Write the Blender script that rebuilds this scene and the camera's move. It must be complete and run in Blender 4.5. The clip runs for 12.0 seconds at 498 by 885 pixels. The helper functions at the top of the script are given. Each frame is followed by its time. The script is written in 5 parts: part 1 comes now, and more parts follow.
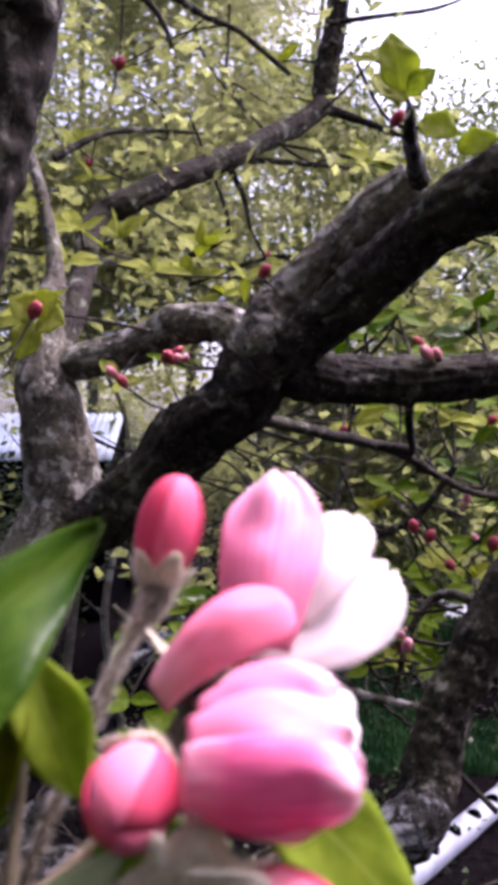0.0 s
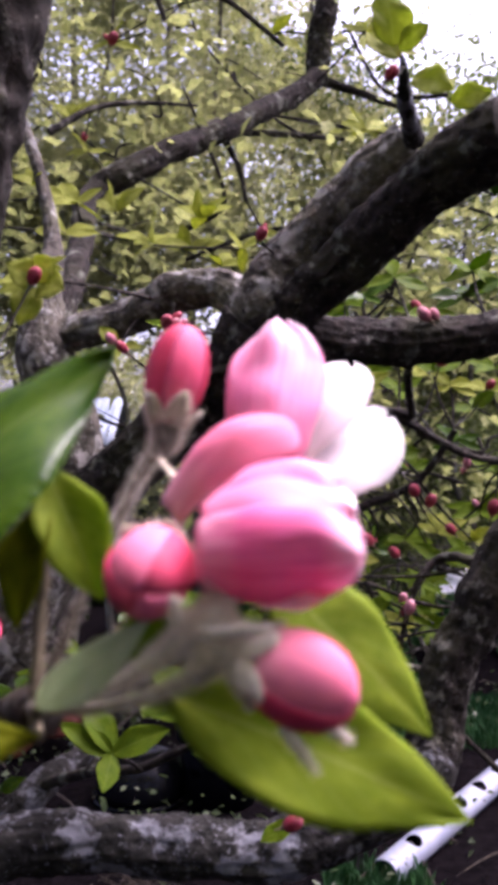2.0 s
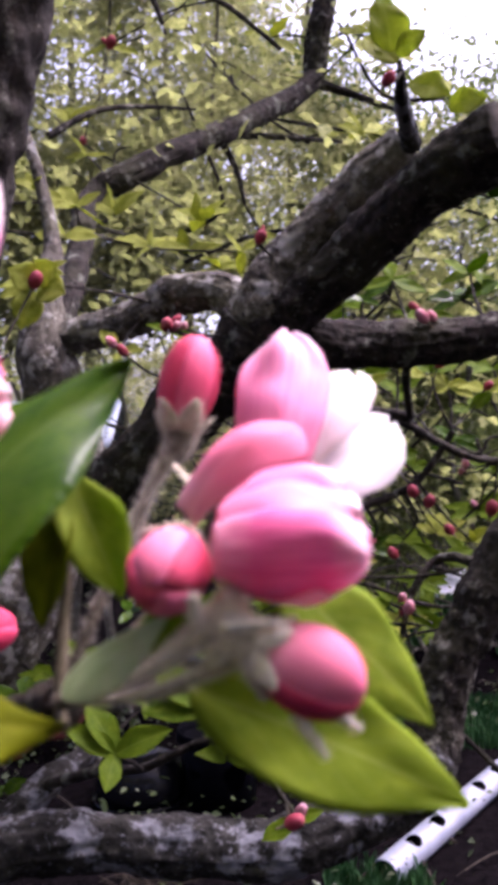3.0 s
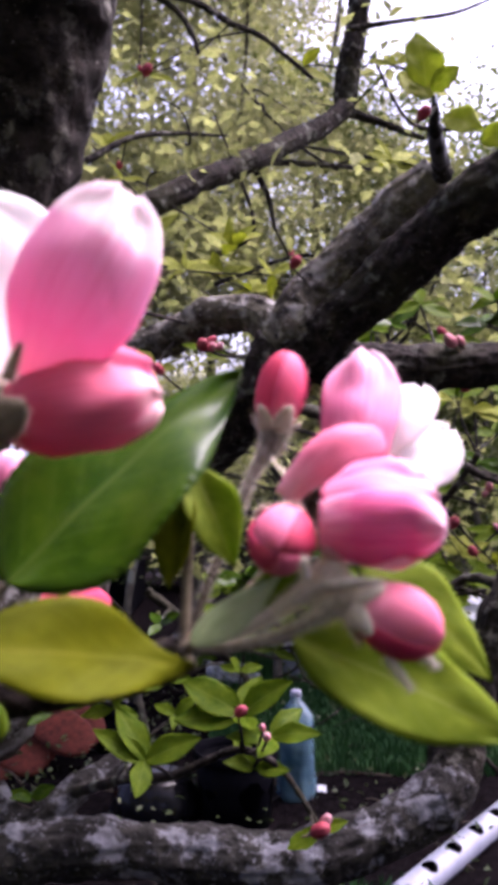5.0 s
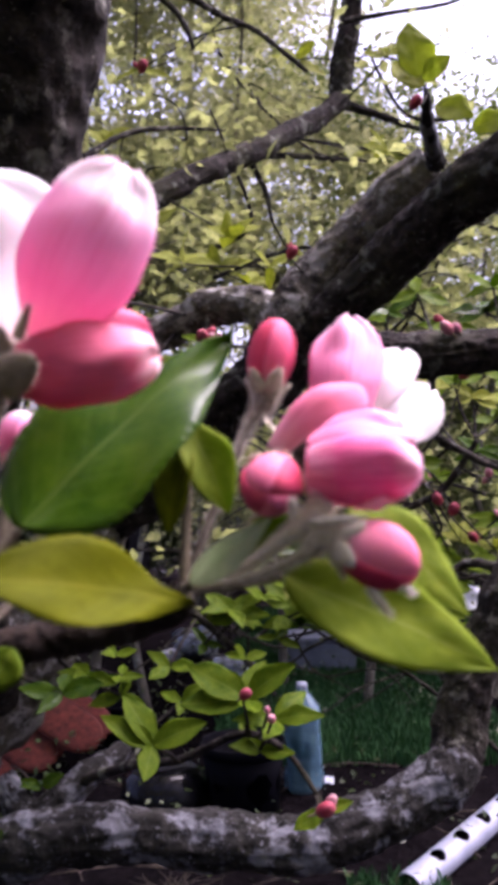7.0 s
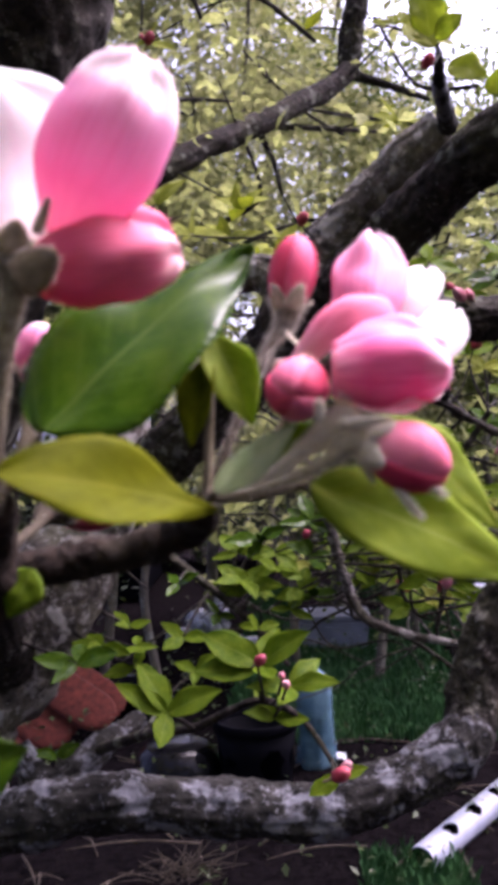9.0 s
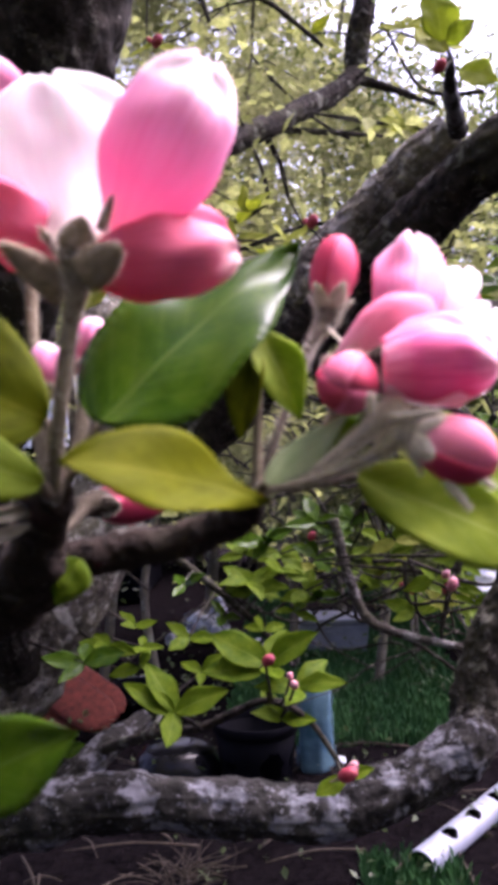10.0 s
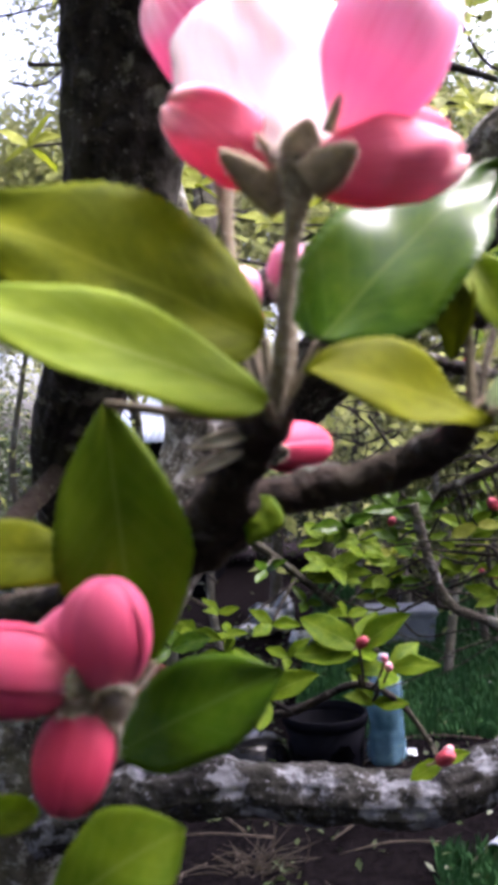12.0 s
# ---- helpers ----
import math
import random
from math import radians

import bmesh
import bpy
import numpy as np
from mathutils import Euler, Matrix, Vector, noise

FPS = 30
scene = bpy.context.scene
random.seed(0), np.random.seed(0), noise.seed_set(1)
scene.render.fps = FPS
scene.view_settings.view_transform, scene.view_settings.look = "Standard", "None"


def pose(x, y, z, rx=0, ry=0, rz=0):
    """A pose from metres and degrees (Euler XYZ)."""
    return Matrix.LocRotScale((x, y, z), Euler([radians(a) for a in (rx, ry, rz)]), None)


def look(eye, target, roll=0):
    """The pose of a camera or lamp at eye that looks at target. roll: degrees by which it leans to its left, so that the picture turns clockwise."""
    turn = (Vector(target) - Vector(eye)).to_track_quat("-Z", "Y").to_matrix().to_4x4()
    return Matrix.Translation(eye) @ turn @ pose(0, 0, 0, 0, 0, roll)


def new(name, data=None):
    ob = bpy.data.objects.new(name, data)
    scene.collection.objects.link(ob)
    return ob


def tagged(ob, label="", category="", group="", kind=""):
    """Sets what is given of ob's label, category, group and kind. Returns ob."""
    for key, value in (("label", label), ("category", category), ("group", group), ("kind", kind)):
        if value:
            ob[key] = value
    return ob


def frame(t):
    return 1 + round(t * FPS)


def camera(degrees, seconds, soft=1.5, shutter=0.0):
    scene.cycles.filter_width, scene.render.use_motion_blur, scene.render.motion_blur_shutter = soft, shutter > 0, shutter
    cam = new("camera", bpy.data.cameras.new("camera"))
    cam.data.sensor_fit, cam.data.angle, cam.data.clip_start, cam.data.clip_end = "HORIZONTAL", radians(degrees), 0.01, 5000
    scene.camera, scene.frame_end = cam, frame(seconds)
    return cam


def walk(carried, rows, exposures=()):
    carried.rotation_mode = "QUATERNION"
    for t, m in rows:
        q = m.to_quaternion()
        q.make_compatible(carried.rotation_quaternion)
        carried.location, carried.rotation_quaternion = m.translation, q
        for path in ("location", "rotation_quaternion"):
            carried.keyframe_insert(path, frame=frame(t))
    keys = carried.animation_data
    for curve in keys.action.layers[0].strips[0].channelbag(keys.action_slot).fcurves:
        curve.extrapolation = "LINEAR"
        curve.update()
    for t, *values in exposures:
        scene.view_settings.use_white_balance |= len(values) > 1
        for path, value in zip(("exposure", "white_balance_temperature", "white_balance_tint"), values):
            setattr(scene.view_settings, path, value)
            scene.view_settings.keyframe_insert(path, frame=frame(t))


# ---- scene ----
cam = camera(29.0, 12.0, soft=6.0)
cam.data.dof.use_dof, cam.data.dof.focus_distance, cam.data.dof.aperture_fstop = True, 0.95, 60.0
PATH = [
    (0, (0.0009, 0.0002, 1.5006), (0.0008, 2.0002, 1.5007), 0.01),
    (0.5, (-0.0071, -0.0016, 1.4914), (-0.0119, 1.9984, 1.4812), -0.08),
    (1, (-0.0086, -0.0004, 1.4783), (-0.0252, 1.9992, 1.4412), -0.17),
    (1.5, (-0.0021, -0.0074, 1.4820), (-0.0054, 1.9924, 1.4532), -0.80),
    (2, (0.0001, -0.0071, 1.4798), (-0.0005, 1.9926, 1.4474), -1.07),
    (2.5, (0.0006, -0.0110, 1.4799), (0.0051, 1.9887, 1.4461), -1.19),
    (3, (-0.0016, -0.0143, 1.4806), (0.0018, 1.9854, 1.4508), -1.31),
    (3.5, (-0.0084, -0.0142, 1.4767), (-0.0082, 1.9852, 1.4287), -0.75),
    (3.7, (-0.0105, -0.0138, 1.4749), (-0.0208, 1.9856, 1.4259), -0.79),
    (5.3, (-0.0136, -0.0456, 1.4772), (-0.0528, 1.9539, 1.5000), -0.25),
    (5.5, (-0.0125, -0.0465, 1.4770), (-0.0612, 1.9528, 1.4969), -0.71),
    (6, (-0.0083, -0.0546, 1.4754), (-0.0434, 1.9449, 1.5054), -1.10),
    (6.5, (-0.0161, -0.0522, 1.4700), (-0.0649, 1.9472, 1.4765), -0.72),
    (7, (-0.0117, -0.0543, 1.4700), (-0.0524, 1.9452, 1.4774), -1.22),
    (9, (-0.0145, -0.0510, 1.4579), (-0.0763, 1.9478, 1.4262), -1.69),
    (9.5, (-0.0193, -0.0550, 1.4576), (-0.0881, 1.9436, 1.4343), -1.59),
    (10, (-0.0227, -0.0556, 1.4564), (-0.0843, 1.9433, 1.4313), -1.26),
    (10.5, (-0.0203, -0.0516, 1.4547), (-0.0757, 1.9475, 1.4310), -1.22),
    (11, (-0.0200, -0.0448, 1.4495), (-0.0841, 1.9537, 1.4033), -1.39),
    (11.5, (-0.0341, -0.0438, 1.4460), (-0.1663, 1.9513, 1.4004), -2.43),
    (12, (-0.0487, -0.0503, 1.4455), (-0.2314, 1.9411, 1.4136), -2.39),
]
walk(cam, [(t, look(eye, target, roll)) for t, eye, target, roll in PATH], [(0.0, 2.34, 5820, 36), (5.3, 2.27, 5800, 38), (10.0, 2.58, 5800, 38), (12.0, 2.98, 5840, 24)])

# ---- light: a bright overcast sky ----
SUN_UP, SUN_ROUND = 60.0, 62.0
world = bpy.data.worlds.new("sky")
scene.world = world
world.use_nodes = True
wn = world.node_tree.nodes
sky = wn.new("ShaderNodeTexSky")
sky.sky_type, sky.sun_disc = "NISHITA", False
sky.sun_elevation, sky.sun_rotation = radians(SUN_UP), radians(SUN_ROUND)
sky.dust_density, sky.air_density, sky.ozone_density = 7.0, 0.4, 0.0
wn["Background"].inputs["Strength"].default_value = 0.15
world.node_tree.links.new(sky.outputs[0], wn["Background"].inputs[0])
sun_data = bpy.data.lights.new("sun", "SUN")
sun_data.energy, sun_data.angle, sun_data.color = 1.5, radians(30), (1.0, 0.96, 0.9)
sun = new("sun", sun_data)
sun.matrix_world = look((math.sin(radians(SUN_ROUND)) * 30, math.cos(radians(SUN_ROUND)) * 30, 30 * math.tan(radians(SUN_UP))), (0, 0, 0))

# ---- materials ----


def material(name, rough=0.6, spec=0.4):
    m = bpy.data.materials.new(name)
    m.use_nodes = True
    nodes, links = m.node_tree.nodes, m.node_tree.links
    b = nodes["Principled BSDF"]
    b.inputs["Roughness"].default_value = rough
    b.inputs["Specular IOR Level"].default_value = spec
    return m, nodes, links, b


def ramp(nodes, links, fac, stops):
    r = nodes.new("ShaderNodeValToRGB")
    while len(r.color_ramp.elements) < len(stops):
        r.color_ramp.elements.new(0.5)
    for e, (p, c) in zip(r.color_ramp.elements, stops):
        e.position, e.color = p, (*c, 1)
    links.new(fac, r.inputs[0])
    return r.outputs[0]


def noise_node(nodes, links, scale, detail=5.0, rough=0.55, stretch=None, coord="Object"):
    n = nodes.new("ShaderNodeTexNoise")
    n.inputs["Scale"].default_value, n.inputs["Detail"].default_value, n.inputs["Roughness"].default_value = scale, detail, rough
    c = nodes.new("ShaderNodeTexCoord")
    mp = nodes.new("ShaderNodeMapping")
    if stretch:
        mp.inputs["Scale"].default_value = stretch
    links.new(c.outputs[coord], mp.inputs[0])
    links.new(mp.outputs[0], n.inputs["Vector"])
    return n.outputs["Fac"]


def mixed(nodes, links, fac, a, b, mode="MIX"):
    m = nodes.new("ShaderNodeMix")
    m.data_type, m.blend_type = "RGBA", mode
    for sock, v in ((m.inputs[0], fac), (m.inputs[6], a), (m.inputs[7], b)):
        if isinstance(v, (int, float)):
            sock.default_value = v
        elif isinstance(v, tuple):
            sock.default_value = (*v, 1)
        else:
            links.new(v, sock)
    return m.outputs[2]


def bumped(nodes, links, b, height, strength, distance):
    n = nodes.new("ShaderNodeBump")
    n.inputs["Strength"].default_value, n.inputs["Distance"].default_value = strength, distance
    links.new(height, n.inputs["Height"])
    links.new(n.outputs[0], b.inputs["Normal"])


def see_through(m, nodes, links, b, colour, share):
    """Thin living tissue: part of the light passes through it."""
    t = nodes.new("ShaderNodeBsdfTranslucent")
    mix = nodes.new("ShaderNodeMixShader")
    mix.inputs[0].default_value = share
    links.new(colour, t.inputs[0])
    links.new(b.outputs[0], mix.inputs[1])
    links.new(t.outputs[0], mix.inputs[2])
    links.new(mix.outputs[0], nodes["Material Output"].inputs[0])


def across_along(nodes, links):
    uv = nodes.new("ShaderNodeTexCoord")
    s = nodes.new("ShaderNodeSeparateXYZ")
    links.new(uv.outputs["UV"], s.inputs[0])
    return s.outputs[0], s.outputs[1]


def petal_material(name, stops, streak, share=0.35, vary=0.25, vein_share=0.42):
    m, nodes, links, b = material(name, 0.6, 0.2)
    u, v = across_along(nodes, links)
    wob = noise_node(nodes, links, 1.0, 4, 0.55, (7.0, 1.2, 1.0), "UV")
    add = nodes.new("ShaderNodeMath")
    add.operation = "MULTIPLY_ADD"
    links.new(wob, add.inputs[0])
    add.inputs[1].default_value = 0.20
    links.new(v, add.inputs[2])
    off = nodes.new("ShaderNodeMath")
    off.operation = "SUBTRACT"
    links.new(add.outputs[0], off.inputs[0])
    off.inputs[1].default_value = 0.10
    base = ramp(nodes, links, off.outputs[0], stops)
    veins = noise_node(nodes, links, 1.0, 5, 0.6, (21.0, 1.5, 1.0), "UV")
    vein = ramp(nodes, links, veins, [(0.44, (0, 0, 0)), (0.66, (1, 1, 1))])
    fac = nodes.new("ShaderNodeMath")
    fac.operation = "MULTIPLY"
    links.new(vein, fac.inputs[0])
    fac.inputs[1].default_value = vein_share
    info = nodes.new("ShaderNodeObjectInfo")
    tone = nodes.new("ShaderNodeMath")
    tone.operation = "MULTIPLY"
    links.new(info.outputs["Random"], tone.inputs[0])
    tone.inputs[1].default_value = vary
    base = mixed(nodes, links, tone.outputs[0], base, streak)
    col = mixed(nodes, links, fac.outputs[0], base, streak)
    links.new(col, b.inputs["Base Color"])
    bumped(nodes, links, b, veins, 0.25, 0.0004)
    see_through(m, nodes, links, b, col, share)
    return m


def leaf_material(name, dark, light, rib, rough=0.42, share=0.4, spec=0.45):
    m, nodes, links, b = material(name, rough, spec)
    n = noise_node(nodes, links, 2.6, 6, 0.62, (1.0, 1.6, 1.0), "UV")
    base = ramp(nodes, links, n, [(0.36, dark), (0.66, light)])
    quilt = noise_node(nodes, links, 14.0, 4, 0.6, (1.0, 2.0, 1.0), "UV")
    info = nodes.new("ShaderNodeObjectInfo")
    base = mixed(nodes, links, info.outputs["Random"], base, mixed(nodes, links, 0.35, base, light))
    u, v = across_along(nodes, links)
    a = nodes.new("ShaderNodeMath")
    a.operation = "SUBTRACT"
    links.new(u, a.inputs[0])
    a.inputs[1].default_value = 0.5
    c = nodes.new("ShaderNodeMath")
    c.operation = "ABSOLUTE"
    links.new(a.outputs[0], c.inputs[0])
    # side veins run up and out from the midrib
    w = nodes.new("ShaderNodeMath")
    w.operation = "MULTIPLY_ADD"
    links.new(c.outputs[0], w.inputs[0])
    w.inputs[1].default_value = -0.62
    links.new(v, w.inputs[2])
    w2 = nodes.new("ShaderNodeMath")
    w2.operation = "MULTIPLY"
    links.new(w.outputs[0], w2.inputs[0])
    w2.inputs[1].default_value = 52.0
    s = nodes.new("ShaderNodeMath")
    s.operation = "SINE"
    links.new(w2.outputs[0], s.inputs[0])
    side = ramp(nodes, links, s.outputs[0], [(0.55, (0, 0, 0)), (1.0, (0.13, 0.13, 0.13))])
    mid = ramp(nodes, links, c.outputs[0], [(0.006, (0.6, 0.6, 0.6)), (0.03, (0, 0, 0))])
    f = mixed(nodes, links, 1.0, side, mid, "LIGHTEN")
    col = mixed(nodes, links, f, base, rib)
    links.new(col, b.inputs["Base Color"])
    relief = mixed(nodes, links, 0.5, f, quilt)
    bumped(nodes, links, b, relief, -0.4, 0.0008)
    see_through(m, nodes, links, b, col, share)
    return m


def bark_material(name, dark, light, lichen, cover, grain=60.0, green=0.55):
    """Cracked bark with lichen crusts: large patches, and small pale specks between them."""
    m, nodes, links, b = material(name, 0.92, 0.15)
    n1 = noise_node(nodes, links, grain, 8, 0.65)
    n2 = noise_node(nodes, links, grain * 0.42, 4, 0.65)
    n3 = noise_node(nodes, links, grain * 0.5, 6, 0.7)
    n4 = noise_node(nodes, links, grain * 2.2, 3, 0.6)
    n5 = noise_node(nodes, links, grain * 0.16, 3, 0.5)
    base = ramp(nodes, links, n1, [(0.35, dark), (0.68, light)])
    moss = ramp(nodes, links, n5, [(0.48, (0, 0, 0)), (0.66, (green, green, green))])
    base = mixed(nodes, links, moss, base, tuple(0.5 * l + 0.5 * g for l, g in zip(light, (lichen[0] * 0.38, lichen[1] * 0.42, lichen[2] * 0.24))))
    patch = ramp(nodes, links, n2, [(0.62 - cover * 0.25, (0, 0, 0)), (0.70 - cover * 0.25, (1, 1, 1))])
    speck = ramp(nodes, links, n4, [(0.66 - cover * 0.12, (0, 0, 0)), (0.72 - cover * 0.12, (0.7, 0.7, 0.7))])
    grey = ramp(nodes, links, n3, [(0.3, tuple(v * 0.5 for v in lichen)), (0.65, lichen)])
    col = mixed(nodes, links, mixed(nodes, links, 1.0, patch, speck, "LIGHTEN"), base, grey)
    links.new(col, b.inputs["Base Color"])
    bumped(nodes, links, b, n1, 0.9, 0.010)
    return m


def plain_material(name, a, c, scale, rough, spec=0.4, bump=0.0, dist=0.002, coat=0.0):
    m, nodes, links, b = material(name, rough, spec)
    n = noise_node(nodes, links, scale, 6, 0.6)
    col = ramp(nodes, links, n, [(0.3, a), (0.7, c)])
    links.new(col, b.inputs["Base Color"])
    b.inputs["Coat Weight"].default_value = coat
    if bump:
        bumped(nodes, links, b, n, bump, dist)
    return m


PETAL_OUT = petal_material("petal_outside", [(0.0, (0.86, 0.40, 0.50)), (0.28, (0.79, 0.29, 0.47)), (0.62, (0.87, 0.44, 0.65)), (0.75, (0.90, 0.54, 0.72)), (0.80, (0.95, 0.90, 0.91))], (0.74, 0.22, 0.40), 0.5, 0.05, 0.36)
PETAL_PALE = petal_material("petal_pale", [(0.0, (0.92, 0.84, 0.80)), (0.35, (0.95, 0.85, 0.89)), (0.75, (0.96, 0.94, 0.94)), (1.0, (0.96, 0.95, 0.94))], (0.94, 0.78, 0.85), 0.7, 0.03)
PETAL_MID = petal_material("petal_mid", [(0.0, (0.74, 0.20, 0.30)), (0.45, (0.74, 0.17, 0.36)), (0.75, (0.84, 0.32, 0.54)), (0.93, (0.92, 0.74, 0.82))], (0.62, 0.06, 0.20), 0.35, 0.12, 0.6)
PETAL_SOFT = petal_material("petal_soft", [(0.0, (0.79, 0.26, 0.39)), (0.45, (0.80, 0.28, 0.47)), (0.80, (0.84, 0.39, 0.58)), (0.97, (0.94, 0.76, 0.85))], (0.66, 0.10, 0.28), 0.38, 0.05, 0.5)
PETAL_DEEP = petal_material("petal_deep", [(0.0, (0.76, 0.26, 0.34)), (0.22, (0.62, 0.065, 0.14)), (0.6, (0.54, 0.04, 0.10)), (1.0, (0.66, 0.10, 0.18))], (0.34, 0.012, 0.05), 0.22, 0.5, 0.22)
PETAL_LIP = petal_material("petal_deep_pale_lip", [(0.0, (0.66, 0.14, 0.22)), (0.3, (0.70, 0.11, 0.21)), (0.82, (0.80, 0.22, 0.34)), (0.97, (0.92, 0.66, 0.68))], (0.50, 0.03, 0.10), 0.35, 0.1, 0.3)
PETAL_ROSE = petal_material("petal_rose", [(0.0, (0.72, 0.22, 0.30)), (0.4, (0.66, 0.085, 0.18)), (1.0, (0.74, 0.17, 0.30))], (0.42, 0.02, 0.08), 0.25, 0.4, 0.22)
PETAL_BLUSH = petal_material("petal_blush", [(0.0, (0.84, 0.44, 0.50)), (0.35, (0.79, 0.23, 0.35)), (1.0, (0.78, 0.18, 0.30))], (0.60, 0.05, 0.15), 0.25, 0.1, 0.3)
BUD_FAR = petal_material("petal_small_bud", [(0.0, (0.40, 0.10, 0.12)), (0.5, (0.38, 0.045, 0.075)), (1.0, (0.50, 0.13, 0.17))], (0.30, 0.03, 0.05), 0.25, 0.3, 0.3)
BUD_BLUSH = petal_material("petal_small_blush", [(0.0, (0.55, 0.25, 0.27)), (0.5, (0.66, 0.26, 0.33)), (1.0, (0.78, 0.50, 0.54))], (0.50, 0.10, 0.16), 0.3, 0.2, 0.3)
PETAL_MAGENTA = petal_material("petal_magenta", [(0.0, (0.84, 0.44, 0.56)), (0.3, (0.75, 0.14, 0.32)), (0.75, (0.79, 0.20, 0.42)), (0.96, (0.93, 0.66, 0.78))], (0.52, 0.025, 0.14), 0.3, 0.05, 0.6)
WOOL = plain_material("woolly_green", (0.075, 0.063, 0.041), (0.17, 0.145, 0.10), 900, 0.95, 0.1, 0.5, 0.0006)
WOOL_PALE = plain_material("woolly_pale", (0.42, 0.385, 0.32), (0.68, 0.63, 0.54), 900, 0.95, 0.1, 0.5, 0.0006)
HAIR, hair_nodes, hair_links, hair_shader = material("pale_down", 0.9, 0.1)
hair_shader.inputs["Base Color"].default_value = (0.72, 0.66, 0.57, 1)
hair_tone = hair_nodes.new("ShaderNodeRGB")
hair_tone.outputs[0].default_value = (0.72, 0.66, 0.57, 1)
see_through(HAIR, hair_nodes, hair_links, hair_shader, hair_tone.outputs[0], 0.5)
SEPAL = plain_material("sepal_downy", (0.22, 0.20, 0.14), (0.42, 0.38, 0.30), 600, 0.9, 0.15, 0.4, 0.0004)
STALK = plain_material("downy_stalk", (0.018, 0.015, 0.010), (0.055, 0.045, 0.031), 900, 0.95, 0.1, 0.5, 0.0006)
SEPAL_DARK = plain_material("sepal_brown_green", (0.15, 0.11, 0.072), (0.32, 0.25, 0.18), 600, 0.9, 0.15, 0.4, 0.0004)
LEAF_DARK = leaf_material("leaf_green", (0.016, 0.050, 0.002), (0.050, 0.100, 0.004), (0.07, 0.12, 0.02), 0.24, 0.40, 0.10)
LEAF_LIME = leaf_material("leaf_yellow_green", (0.125, 0.20, 0.006), (0.26, 0.35, 0.02), (0.33, 0.41, 0.08), 0.6, 0.62, 0.10)
LEAF_SPUR = leaf_material("leaf_young_yellow", (0.24, 0.29, 0.035), (0.44, 0.47, 0.10), (0.46, 0.48, 0.15), 0.6, 0.68, 0.1)
LEAF_THIN = leaf_material("leaf_thin_pale", (0.24, 0.30, 0.03), (0.40, 0.46, 0.08), (0.42, 0.47, 0.12), 0.6, 0.8, 0.1)
LEAF_MID = leaf_material("leaf_fresh_green", (0.060, 0.125, 0.003), (0.150, 0.225, 0.008), (0.20, 0.27, 0.04), 0.5, 0.6, 0.08)
LEAF_DOWN = leaf_material("leaf_downy_underside", (0.34, 0.43, 0.25), (0.52, 0.58, 0.42), (0.36, 0.38, 0.26), 0.85, 0.55, 0.1)
LEAF_OLIVE = leaf_material("leaf_olive", (0.085, 0.115, 0.002), (0.20, 0.232, 0.004), (0.24, 0.27, 0.02), 0.6, 0.62, 0.06)
LEAF_YELLOW = leaf_material("leaf_olive_yellow", (0.078, 0.098, 0.001), (0.172, 0.190, 0.003), (0.23, 0.24, 0.02), 0.6, 0.6, 0.05)
CROWN = leaf_material("crown_leaf", (0.16, 0.19, 0.055), (0.38, 0.40, 0.15), (0.28, 0.3, 0.08), 0.6, 0.6, 0.12)
# woodland leaves are paler: the haze of distance is put into their colour
CROWN_HAZY = leaf_material("hazed_crown_leaf", (0.18, 0.20, 0.085), (0.44, 0.45, 0.21), (0.3, 0.32, 0.12), 0.6, 0.62, 0.12)
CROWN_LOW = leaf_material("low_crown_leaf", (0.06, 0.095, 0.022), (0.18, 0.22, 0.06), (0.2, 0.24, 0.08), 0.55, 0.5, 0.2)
SHRUB = leaf_material("shrub_leaf", (0.02, 0.04, 0.012), (0.07, 0.10, 0.028), (0.1, 0.13, 0.05), 0.4, 0.35)
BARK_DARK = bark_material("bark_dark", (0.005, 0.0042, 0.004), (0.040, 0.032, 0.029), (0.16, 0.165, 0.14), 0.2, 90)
BARK_GREY = bark_material("bark_lichen", (0.006, 0.0055, 0.005), (0.036, 0.034, 0.032), (0.19, 0.195, 0.22), 0.42, 62, 0.08)
BARK_TRUNK = bark_material("bark_grey", (0.022, 0.019, 0.016), (0.13, 0.115, 0.098), (0.34, 0.33, 0.31), 0.42, 85)
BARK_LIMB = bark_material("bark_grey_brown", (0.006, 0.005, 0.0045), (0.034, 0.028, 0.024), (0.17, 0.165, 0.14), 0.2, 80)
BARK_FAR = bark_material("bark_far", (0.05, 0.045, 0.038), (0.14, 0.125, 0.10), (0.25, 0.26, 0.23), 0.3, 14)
TWIG = bark_material("twig_bark", (0.012, 0.008, 0.006), (0.062, 0.043, 0.031), (0.16, 0.15, 0.13), 0.06, 400)
STICK = plain_material("dry_stick", (0.025, 0.02, 0.016), (0.085, 0.07, 0.056), 30, 0.9, 0.1)
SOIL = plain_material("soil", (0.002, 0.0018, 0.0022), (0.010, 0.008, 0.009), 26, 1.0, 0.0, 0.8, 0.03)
GRASS = plain_material("grass_blade", (0.016, 0.056, 0.019), (0.042, 0.116, 0.036), 3, 0.7, 0.1)
CLAY = plain_material("clay", (0.036, 0.009, 0.007), (0.12, 0.026, 0.018), 30, 0.85, 0.2, 0.4, 0.004)
PIPE = plain_material("white_plastic", (0.22, 0.245, 0.32), (0.36, 0.38, 0.45), 8, 0.35, 0.5)
SHEET = plain_material("white_sheet", (0.55, 0.58, 0.66), (0.78, 0.80, 0.86), 6, 0.35, 0.5)
